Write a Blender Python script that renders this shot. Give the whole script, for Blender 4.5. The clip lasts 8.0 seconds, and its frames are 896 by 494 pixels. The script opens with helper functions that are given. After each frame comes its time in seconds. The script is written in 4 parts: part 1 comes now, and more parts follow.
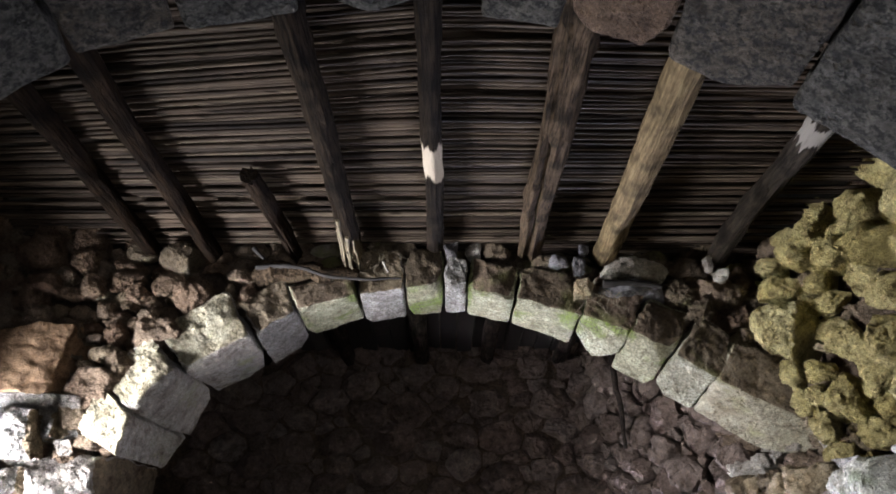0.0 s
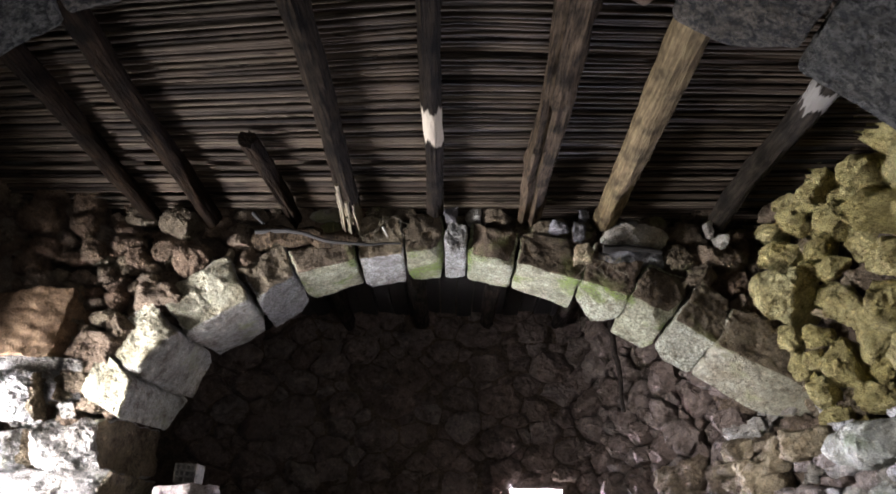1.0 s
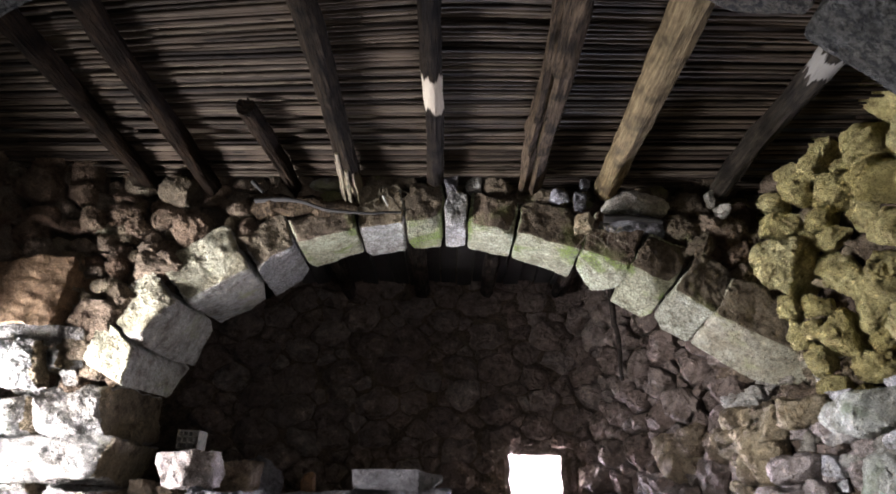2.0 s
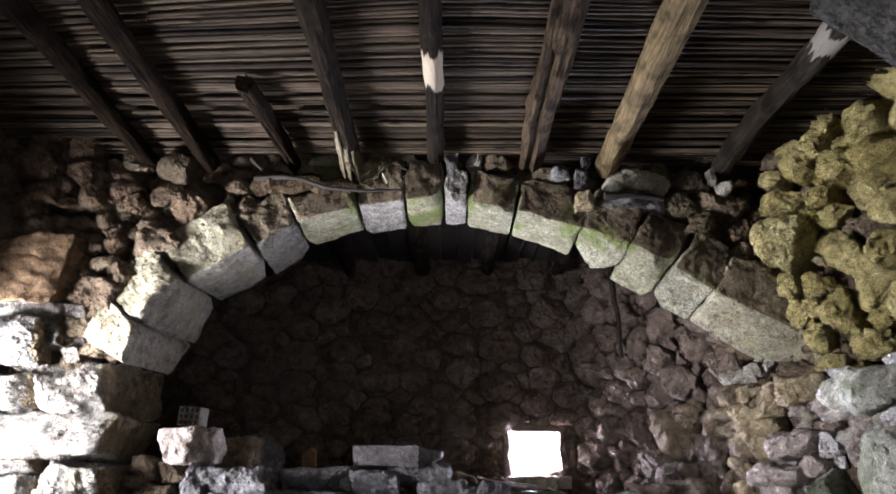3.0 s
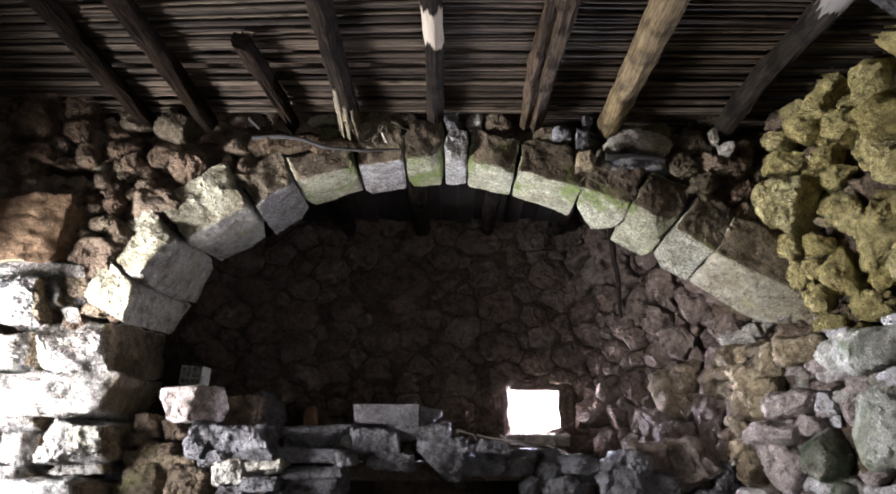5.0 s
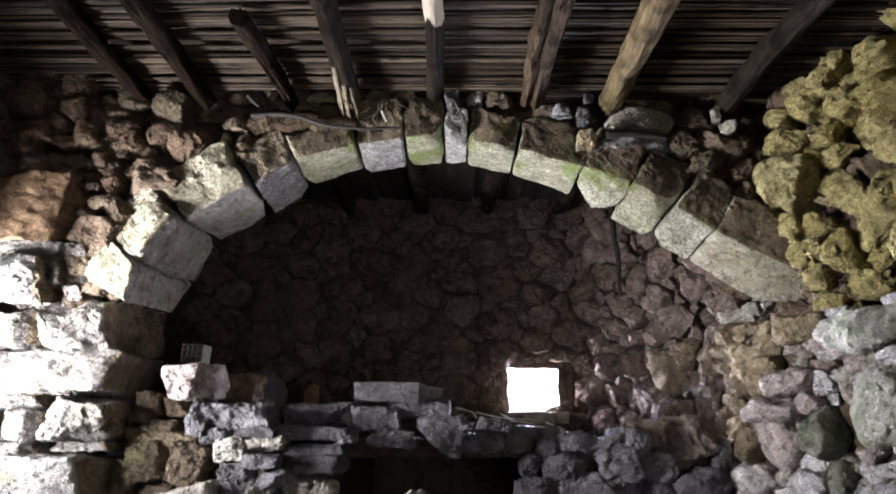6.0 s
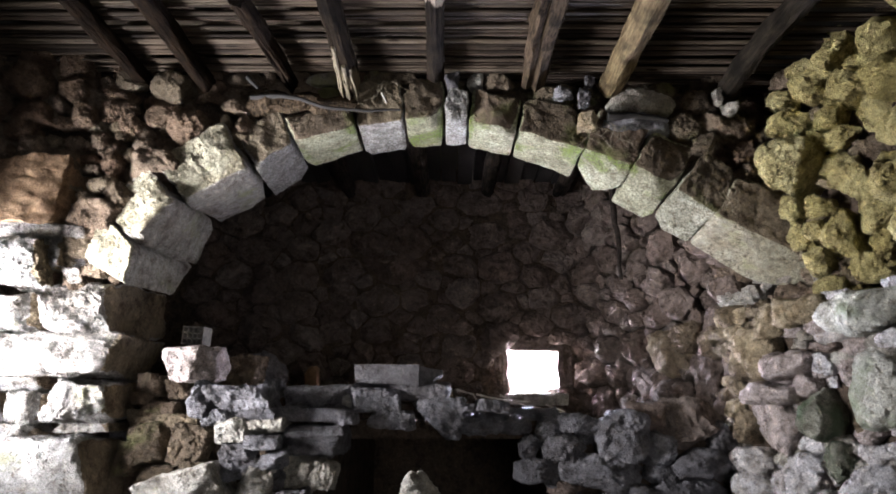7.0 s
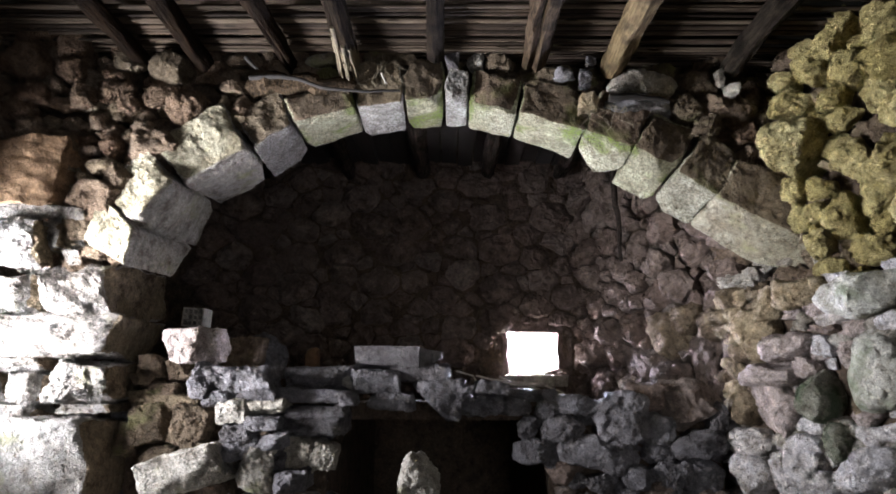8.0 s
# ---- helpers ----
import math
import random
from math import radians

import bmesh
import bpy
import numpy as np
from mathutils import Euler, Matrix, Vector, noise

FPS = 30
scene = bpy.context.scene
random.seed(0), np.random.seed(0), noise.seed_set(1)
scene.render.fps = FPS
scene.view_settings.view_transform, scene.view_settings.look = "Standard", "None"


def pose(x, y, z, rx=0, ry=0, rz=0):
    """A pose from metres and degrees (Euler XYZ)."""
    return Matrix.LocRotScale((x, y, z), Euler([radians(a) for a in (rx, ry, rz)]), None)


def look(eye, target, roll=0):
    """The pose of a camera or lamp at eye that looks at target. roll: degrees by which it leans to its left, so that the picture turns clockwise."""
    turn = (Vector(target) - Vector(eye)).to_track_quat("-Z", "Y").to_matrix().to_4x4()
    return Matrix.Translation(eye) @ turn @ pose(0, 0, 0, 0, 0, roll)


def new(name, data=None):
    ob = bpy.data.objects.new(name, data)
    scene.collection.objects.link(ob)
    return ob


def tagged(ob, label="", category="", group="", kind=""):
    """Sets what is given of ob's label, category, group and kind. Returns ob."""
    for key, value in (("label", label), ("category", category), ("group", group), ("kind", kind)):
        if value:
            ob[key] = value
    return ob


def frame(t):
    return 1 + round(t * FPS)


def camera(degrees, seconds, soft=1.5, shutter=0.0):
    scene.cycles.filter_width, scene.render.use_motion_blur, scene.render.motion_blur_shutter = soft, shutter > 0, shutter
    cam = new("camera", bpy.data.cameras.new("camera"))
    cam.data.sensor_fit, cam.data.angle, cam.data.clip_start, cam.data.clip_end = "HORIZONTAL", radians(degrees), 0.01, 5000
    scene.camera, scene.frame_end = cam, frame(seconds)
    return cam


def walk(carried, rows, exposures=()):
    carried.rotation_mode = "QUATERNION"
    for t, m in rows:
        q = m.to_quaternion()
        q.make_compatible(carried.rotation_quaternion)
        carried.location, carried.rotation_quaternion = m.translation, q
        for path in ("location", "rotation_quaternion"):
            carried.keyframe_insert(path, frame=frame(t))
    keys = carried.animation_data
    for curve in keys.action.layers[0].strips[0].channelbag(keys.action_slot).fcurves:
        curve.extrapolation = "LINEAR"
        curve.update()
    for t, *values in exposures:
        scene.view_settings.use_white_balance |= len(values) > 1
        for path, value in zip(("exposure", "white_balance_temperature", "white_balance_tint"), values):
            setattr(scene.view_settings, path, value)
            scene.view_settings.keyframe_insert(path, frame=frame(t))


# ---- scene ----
cam = camera(63.98, 8.0, soft=1.7)
# The camera creeps forward a few centimetres while it tilts down: seconds, degrees tilted down, turned, leaned, and metres drifted.
EYE, TILT = 1.5, 26.2
ROWS = [
    (0.0, -0.03, 0.11, 0.31, -0.005, -0.026, -0.010), (0.5, 1.33, 0.10, 0.27, -0.005, -0.022, -0.011), (1.0, 2.70, 0.07, 0.19, -0.003, -0.017, -0.010),
    (1.5, 4.06, 0.04, 0.11, -0.002, -0.014, -0.007), (3.0, 6.99, 0.02, 0.04, -0.002, -0.006, -0.002), (3.5, 7.78, 0.01, 0.02, -0.001, -0.003, 0.0),
    (4.0, 8.52, 0.0, 0.0, 0.0, 0.0, 0.001), (4.5, 9.31, -0.02, -0.02, 0.001, 0.002, 0.003), (6.0, 11.92, -0.04, -0.08, 0.002, 0.008, 0.008),
    (6.5, 12.60, -0.06, -0.10, 0.003, 0.010, 0.008), (7.0, 13.31, -0.07, -0.12, 0.003, 0.012, 0.009), (7.5, 14.03, -0.08, -0.14, 0.004, 0.014, 0.010),
    (8.0, 14.79, -0.08, -0.17, 0.004, 0.017, 0.012),
]
walk(cam, [(t, pose(x, y, EYE + z, 90 + TILT - down, 0, -turn) @ pose(0, 0, 0, 0, 0, -lean)) for t, down, turn, lean, x, y, z in ROWS],
     exposures=[(0.0, 1.42), (4.0, 1.47), (8.0, 1.54)])

# ---- light ----
SUN_UP, SUN_ROUND = radians(52), radians(200)
world = bpy.data.worlds.new("sky")
scene.world = world
world.use_nodes = True
wn = world.node_tree.nodes
sky = wn.new("ShaderNodeTexSky")
sky.sky_type, sky.sun_disc = "NISHITA", False
sky.sun_elevation, sky.sun_rotation = SUN_UP, SUN_ROUND
wn["Background"].inputs[1].default_value = 0.12
world.node_tree.links.new(sky.outputs[0], wn["Background"].inputs[0])

sun = new("sun", bpy.data.lights.new("sun", "SUN"))
sun.data.energy, sun.data.angle, sun.data.color = 3.5, radians(0.5), (1.0, 0.95, 0.87)
to_sun = Vector((math.sin(SUN_ROUND) * math.cos(SUN_UP), math.cos(SUN_ROUND) * math.cos(SUN_UP), math.sin(SUN_UP)))
sun.rotation_mode = "QUATERNION"
sun.rotation_quaternion = to_sun.to_track_quat("Z", "Y")


def opening_light(name, eye, target, w, h, watts, colour, spread=180):
    lamp = new(name, bpy.data.lights.new(name, "AREA"))
    lamp.data.shape, lamp.data.size, lamp.data.size_y = "RECTANGLE", w, h
    lamp.data.energy, lamp.data.color = watts, colour
    lamp.data.spread = radians(spread)
    lamp.matrix_world = look(eye, target)


opening_light("door_daylight", (-2.54, 2.83, 1.68), (-1.54, 3.18, 2.08), 0.6, 0.9, 58, (0.92, 0.92, 1.0), 112)
opening_light("entrance_daylight", (1.2, -1.8, 1.1), (0.2, 3.0, 1.5), 1.0, 1.9, 12.5, (0.84, 0.87, 1.0))
opening_light("window_daylight", (0.62, 5.66, 1.79), (0.62, 0, 1.6), 0.9, 0.8, 750, (0.78, 0.79, 1.0))


# ---- materials ----
def nodes_of(name):
    m = bpy.data.materials.new(name)
    m.use_nodes = True
    t = m.node_tree
    return m, t, t.nodes["Principled BSDF"]


def add(t, kind, **inputs):
    n = t.nodes.new(kind)
    for key, v in inputs.items():
        n.inputs[key.replace("_", " ")].default_value = v
    return n


def tex(t, kind, where, scale, **more):
    n = t.nodes.new("ShaderNodeTex" + kind)
    n.inputs["Scale"].default_value = scale
    for key, v in more.items():
        n.inputs[key].default_value = v
    t.links.new(where, n.inputs["Vector"])
    return n.outputs["Distance"] if kind == "Voronoi" else n.outputs[0]


def ramp(t, value, stops):
    n = t.nodes.new("ShaderNodeValToRGB")
    e = n.color_ramp.elements
    while len(e) < len(stops):
        e.new(0.5)
    for el, (p, c) in zip(e, stops):
        el.position = p
        el.color = (*c, 1) if len(c) == 3 else c
    t.links.new(value, n.inputs[0])
    return n.outputs[0]


def grey(v):
    return (v, v, v)


def mix(t, a, b, factor, mode="MIX"):
    n = t.nodes.new("ShaderNodeMix")
    n.data_type, n.blend_type = "RGBA", mode
    for socket, v in ((n.inputs[0], factor), (n.inputs[6], a), (n.inputs[7], b)):
        if isinstance(v, (int, float)):
            socket.default_value = v
        elif isinstance(v, tuple):
            socket.default_value = (*v, 1)
        else:
            t.links.new(v, socket)
    return n.outputs[2]


def bumped(t, shader, height, strength, distance, below=None):
    n = add(t, "ShaderNodeBump", Strength=strength, Distance=distance)
    t.links.new(height, n.inputs["Height"])
    if below is not None:
        t.links.new(below, n.inputs["Normal"])
    t.links.new(n.outputs[0], shader.inputs["Normal"])
    return n.outputs[0]


def stone_material(name, tones, stain, grain=150.0, pits=0.5, relief=1.0, lichen=None, lichen_from=0.56, speckle=None, speckle_scale=75.0):
    """Rough limestone: a tone of its own for each stone, stains, grains, pits and, where given, lichen."""
    m, t, s = nodes_of(name)
    g = t.nodes.new("ShaderNodeNewGeometry")
    where = g.outputs["Position"]
    chance = t.nodes.new("ShaderNodeObjectInfo").outputs["Random"]
    k = len(tones) - 1
    col = ramp(t, chance, [(i / k, c) for i, c in enumerate(tones)])
    big = tex(t, "Noise", where, 7.0, Detail=6.0, Roughness=0.65)
    col = mix(t, col, stain, ramp(t, big, [(0.42, grey(0)), (0.7, grey(0.75))]))
    mid = tex(t, "Noise", where, 32.0, Detail=5.0, Roughness=0.7)
    col = mix(t, col, mix(t, col, (1.9, 1.85, 1.75), 1.0, "MULTIPLY"), ramp(t, mid, [(0.5, grey(0)), (0.74, grey(0.7))]))
    blot = tex(t, "Noise", where, 15.0, Detail=9.0, Roughness=0.76, Distortion=0.3)
    col = mix(t, col, ramp(t, blot, [(0.36, (0.4, 0.36, 0.32)), (0.5, grey(1.08)), (0.68, grey(1.4))]), 0.85, "MULTIPLY")
    fine = tex(t, "Noise", where, grain, Detail=3.0, Roughness=0.6)
    col = mix(t, col, ramp(t, fine, [(0.32, grey(0.5)), (0.62, grey(1.05))]), 0.8, "MULTIPLY")
    bent = add(t, "ShaderNodeTexNoise", Scale=26.0, Detail=3.0)
    t.links.new(where, bent.inputs["Vector"])
    moved = t.nodes.new("ShaderNodeVectorMath")
    moved.operation = "MULTIPLY_ADD"
    t.links.new(bent.outputs["Color"], moved.inputs[0])
    moved.inputs[1].default_value = (0.05, 0.05, 0.05)
    t.links.new(where, moved.inputs[2])
    pit = tex(t, "Voronoi", moved.outputs[0], 34.0, Randomness=1.0)
    hole = ramp(t, pit, [(0.08, grey(0)), (0.34, grey(1))])
    patchy = ramp(t, tex(t, "Noise", where, 5.0, Detail=3.0), [(0.42, grey(0)), (0.62, grey(pits))])
    col = mix(t, col, mix(t, col, mix(t, (0.45, 0.36, 0.26), (1, 1, 1), hole), 0.8, "MULTIPLY"), patchy)
    if lichen:
        spots = tex(t, "Noise", where, 3.4, Detail=7.0, Roughness=0.62, Distortion=0.4)
        col = mix(t, col, lichen, ramp(t, spots, [(lichen_from, grey(0)), (lichen_from + 0.1, grey(0.85))]))
    if speckle:
        dots = tex(t, "Noise", where, speckle_scale, Detail=5.0, Roughness=0.75, Distortion=0.2)
        col = mix(t, col, speckle, ramp(t, dots, [(0.47, grey(0)), (0.58, grey(0.9))]))
    t.links.new(col, s.inputs["Base Color"])
    s.inputs["Roughness"].default_value = 0.92
    s.inputs["Specular IOR Level"].default_value = 0.2
    rough = bumped(t, s, blot, min(1.0, 0.75 * relief), 0.03 * relief)
    rough = bumped(t, s, mid, min(1.0, 0.7 * relief), 0.018 * relief, rough)
    dents = mix(t, (1.0, 1.0, 1.0), hole, patchy)
    rough = bumped(t, s, dents, min(1.0, 0.8 * relief), 0.014 * relief, rough)
    bumped(t, s, fine, min(1.0, 0.5 * relief), 0.007, rough)
    return m


OCHRE = stone_material("ochre_tan_stone", [(0.3, 0.245, 0.16), (0.36, 0.3, 0.2)], (0.24, 0.17, 0.09), pits=0.5, relief=1.3)
RUSTY = stone_material("rusty_brown_boulder", [(0.25, 0.162, 0.095), (0.28, 0.183, 0.11)], (0.15, 0.09, 0.05), pits=0.3, relief=0.9)
PALE_GREEN = stone_material("pale_greenish_limestone", [(0.56, 0.56, 0.5), (0.64, 0.63, 0.57)], (0.3, 0.28, 0.21), pits=0.5, relief=1.3, lichen=(0.36, 0.4, 0.28), lichen_from=0.5)
MOSS = (0.16, 0.23, 0.025)
BROWN_RUBBLE = stone_material("brown_rubble", [(0.135, 0.083, 0.053), (0.185, 0.128, 0.085), (0.24, 0.188, 0.135), (0.16, 0.1, 0.062)], (0.08, 0.05, 0.031), pits=0.7, relief=1.6)
BACK_RUBBLE = stone_material("back_rubble", [(0.11, 0.083, 0.07), (0.16, 0.125, 0.104), (0.13, 0.095, 0.077), (0.18, 0.148, 0.128)], (0.09, 0.066, 0.052))
YELLOW_RUBBLE = stone_material("ochre_rubble", [(0.46, 0.39, 0.16), (0.56, 0.49, 0.235), (0.41, 0.34, 0.13), (0.6, 0.535, 0.28)], (0.3, 0.235, 0.085), pits=0.9, relief=1.9)
KARST = stone_material("pitted_lichened_limestone", [(0.42, 0.39, 0.28), (0.48, 0.45, 0.34)], (0.22, 0.18, 0.1), pits=1.0, relief=1.7, lichen=(0.33, 0.33, 0.16), lichen_from=0.56)
PINK = stone_material("pinkish_stone", [(0.46, 0.39, 0.36), (0.5, 0.43, 0.4)], (0.3, 0.24, 0.2), pits=0.8, relief=1.6)
PALE_RUBBLE = stone_material("pale_rubble", [(0.42, 0.39, 0.33), (0.5, 0.48, 0.43), (0.38, 0.34, 0.28)], (0.28, 0.24, 0.19), pits=0.8, relief=1.9, lichen=(0.36, 0.36, 0.2), lichen_from=0.58)
CHALK = stone_material("chalky_pale_stone", [(0.68, 0.66, 0.67), (0.76, 0.74, 0.755), (0.62, 0.585, 0.56)], (0.4, 0.34, 0.27), pits=0.8, relief=1.8)
ROUGH_WALL = stone_material("rough_stone_wall", [(0.3, 0.26, 0.2), (0.3, 0.26, 0.2)], (0.2, 0.165, 0.12), grain=60, pits=0.8, relief=2.0)
TAN_RUBBLE = stone_material("tan_rubble", [(0.19, 0.145, 0.095), (0.25, 0.2, 0.13), (0.16, 0.115, 0.08), (0.28, 0.235, 0.16)], (0.11, 0.08, 0.052), pits=0.7, relief=1.6)
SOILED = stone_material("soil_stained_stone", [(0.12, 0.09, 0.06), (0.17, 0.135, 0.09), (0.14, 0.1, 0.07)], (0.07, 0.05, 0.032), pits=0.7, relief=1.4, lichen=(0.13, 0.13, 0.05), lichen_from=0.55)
GREY_SLAB = stone_material("grey_slab", [(0.13, 0.123, 0.13), (0.27, 0.26, 0.272), (0.16, 0.149, 0.153), (0.21, 0.202, 0.211)], (0.06, 0.053, 0.05), pits=0.8, relief=2.0)
WHITE_RUBBLE = stone_material("white_limestone", [(0.31, 0.298, 0.28), (0.38, 0.367, 0.345), (0.28, 0.257, 0.232)], (0.2, 0.17, 0.135), pits=1.0, relief=2.6, lichen=(0.3, 0.3, 0.18), lichen_from=0.6)
DRESSED = stone_material("dressed_limestone", [(0.46, 0.45, 0.42), (0.52, 0.5, 0.47), (0.42, 0.4, 0.375)], (0.24, 0.22, 0.2), grain=140, pits=0.9, relief=2.0, speckle=(0.13, 0.12, 0.1))
MOSSY = stone_material("mossy_limestone", [(0.45, 0.44, 0.3), (0.52, 0.51, 0.37)], (0.2, 0.19, 0.115), grain=140, pits=0.9, relief=2.0, lichen=MOSS, lichen_from=0.52, speckle=(0.15, 0.14, 0.085))
PALE_DRESSED = stone_material("yellowish_dressed_limestone", [(0.46, 0.45, 0.34), (0.5, 0.49, 0.38)], (0.27, 0.25, 0.16), grain=140, pits=0.9, relief=2.0, speckle=(0.14, 0.13, 0.085))
DARK_MOSS = stone_material("dark_mossy_stone", [(0.36, 0.35, 0.29), (0.4, 0.39, 0.32)], (0.17, 0.17, 0.12), pits=0.9, relief=2.0, lichen=(0.09, 0.13, 0.07), lichen_from=0.5)
GRANITE = stone_material("dark_grey_dressed_stone", [(0.09, 0.088, 0.074), (0.12, 0.115, 0.098), (0.11, 0.094, 0.072)], (0.07, 0.07, 0.064), grain=95, pits=0.6, relief=1.4, speckle=(0.018, 0.018, 0.017), speckle_scale=48.0)
EARTH = stone_material("earth_mortar", [(0.09, 0.065, 0.045), (0.1, 0.07, 0.05)], (0.06, 0.045, 0.03), grain=80, pits=0.3, relief=1.4)
DIRT = stone_material("dry_dirt_floor", [(0.5, 0.45, 0.39), (0.5, 0.45, 0.39)], (0.38, 0.33, 0.28), grain=60, pits=0.2)
GROUND = stone_material("dry_ground", [(0.32, 0.27, 0.19), (0.32, 0.27, 0.19)], (0.22, 0.2, 0.12), grain=30, pits=0.2)


def wood_material(name, dark, light, pale=None, bare_colour=(0.42, 0.36, 0.28)):
    """Weathered round timber along y; pale: from, to along y where the bark is gone."""
    m, t, s = nodes_of(name)
    g = t.nodes.new("ShaderNodeNewGeometry")
    stretch = t.nodes.new("ShaderNodeMapping")
    stretch.inputs["Scale"].default_value = (1, 0.09, 1)
    t.links.new(g.outputs["Position"], stretch.inputs["Vector"])
    grain = tex(t, "Noise", stretch.outputs[0], 75.0, Detail=6.0, Roughness=0.7)
    col = mix(t, dark, light, ramp(t, grain, [(0.4, grey(0)), (0.62, grey(1))]))
    blotch = tex(t, "Noise", g.outputs["Position"], 9.0, Detail=5.0)
    col = mix(t, col, tuple(0.3 * c for c in dark), ramp(t, blotch, [(0.47, grey(0)), (0.7, grey(0.85))]))
    if pale:
        xyz = t.nodes.new("ShaderNodeSeparateXYZ")
        t.links.new(g.outputs["Position"], xyz.inputs[0])
        n = t.nodes.new("ShaderNodeMath")
        n.operation = "MULTIPLY_ADD"
        t.links.new(tex(t, "Noise", stretch.outputs[0], 30.0, Detail=4.0), n.inputs[0])
        n.inputs[1].default_value = 0.3
        t.links.new(xyz.outputs[1], n.inputs[2])
        rng = t.nodes.new("ShaderNodeMapRange")
        rng.inputs[1].default_value, rng.inputs[2].default_value = pale[0] + 0.12, pale[1] + 0.18
        t.links.new(n.outputs[0], rng.inputs[0])
        bare = ramp(t, rng.outputs[0], [(0.0, grey(0)), (0.1, grey(1)), (0.9, grey(1)), (1.0, grey(0))])
        col = mix(t, col, bare_colour, bare)
    t.links.new(col, s.inputs["Base Color"])
    s.inputs["Roughness"].default_value = 0.85
    s.inputs["Specular IOR Level"].default_value = 0.04
    bumped(t, s, grain, 1.0, 0.016, bumped(t, s, blotch, 0.8, 0.02))
    return m


def reed_material():
    m, t, s = nodes_of("dry_reed")
    g = t.nodes.new("ShaderNodeNewGeometry")
    col = ramp(t, g.outputs["Random Per Island"], [(0, (0.011, 0.0075, 0.0055)), (0.2, (0.025, 0.018, 0.013)), (0.5, (0.047, 0.035, 0.0255)), (0.82, (0.09, 0.07, 0.05)), (1, (0.052, 0.038, 0.0275))])
    stretch = t.nodes.new("ShaderNodeMapping")
    stretch.inputs["Scale"].default_value = (0.12, 1, 1)
    t.links.new(g.outputs["Position"], stretch.inputs["Vector"])
    streak = tex(t, "Noise", stretch.outputs[0], 60.0, Detail=5.0, Roughness=0.65)
    col = mix(t, col, ramp(t, streak, [(0.32, grey(0.35)), (0.62, grey(1.1))]), 0.8, "MULTIPLY")
    stain = tex(t, "Noise", g.outputs["Position"], 3.0, Detail=4.0)
    col = mix(t, col, (0.09, 0.065, 0.045), ramp(t, stain, [(0.5, grey(0)), (0.72, grey(0.7))]))
    rows = t.nodes.new("ShaderNodeMapping")
    rows.inputs["Scale"].default_value = (5.5, 48, 0)
    t.links.new(g.outputs["Position"], rows.inputs["Vector"])
    knot = tex(t, "Voronoi", rows.outputs[0], 1.0, Randomness=1.0)
    col = mix(t, col, mix(t, col, (0.22, 0.19, 0.16), 1.0, "MULTIPLY"), ramp(t, knot, [(0.13, grey(1)), (0.22, grey(0))]))
    t.links.new(col, s.inputs["Base Color"])
    s.inputs["Roughness"].default_value = 0.7
    s.inputs["Specular IOR Level"].default_value = 0.08
    bumped(t, s, streak, 0.12, 0.003)
    return m


def plain_material(name, colour, rough=0.7, metal=0.0):
    m, t, s = nodes_of(name)
    g = t.nodes.new("ShaderNodeNewGeometry")
    n = tex(t, "Noise", g.outputs["Position"], 40.0, Detail=5.0)
    t.links.new(mix(t, colour, tuple(0.55 * c for c in colour), ramp(t, n, [(0.4, grey(0)), (0.7, grey(1))])), s.inputs["Base Color"])
    s.inputs["Roughness"].default_value, s.inputs["Metallic"].default_value = rough, metal
    return m


REED = reed_material()
WOOD_DARK = wood_material("dark_round_timber", (0.005, 0.0034, 0.0024), (0.024, 0.015, 0.009))
# Back bay timber and boards: the bay's shade is put into these near-black colours.
WOOD_SHADED = wood_material("shade_darkened_timber", (0.012, 0.01, 0.009), (0.045, 0.034, 0.027))
BACK_SHADE = plain_material("shade_darkened_brushwood", (0.016, 0.012, 0.01), 0.9)
WOOD_TAN = wood_material("tan_round_timber", (0.085, 0.06, 0.032), (0.21, 0.16, 0.088))


# ---- shapes ----
def part(name, verts, faces, material, parent=None, label="", smooth=True, crisp=34):
    """One mesh object about its own middle, under a parent that is not turned."""
    c = sum((Vector(v) for v in verts), Vector()) / len(verts)
    me = bpy.data.meshes.new(name)
    me.from_pydata([tuple(Vector(v) - c) for v in verts], [], faces)
    me.materials.append(material)
    if smooth:
        me.polygons.foreach_set("use_smooth", [True] * len(faces))
        me.set_sharp_from_angle(angle=radians(crisp))
    ob = new(name, me)
    ob.location = c
    if parent:
        ob.parent = parent
        up = parent
        while up:
            ob.location -= up.location
            up = up.parent
    if label:
        tagged(ob, label)
    return ob


def root(name, at, label, category, group="", kind=""):
    ob = new(name)
    ob.location, ob.empty_display_size = at, 0.1
    return tagged(ob, label, category, group, kind)


def wander(p, scale, seed):
    q = Vector(p) * scale + Vector((seed * 7.31, seed * 3.17, seed * 5.53))
    return noise.noise_vector(q)


def craggy(p, seed, size, rough):
    """Broad dents, then ragged ridges and sharp hollows at the size of the stone."""
    q = wander(p, 1.1 / size, seed) * 0.12 + wander(p, 2.6 / size, seed + 3) * 0.07
    for freq, amp in ((4.5, 0.085), (10.0, 0.05), (21.0, 0.024)):
        w = wander(p, freq / size, seed + freq)
        q += Vector([0.3 - abs(c) for c in w]) * amp * (1 if seed % 3 else -1)
    return q * size * rough


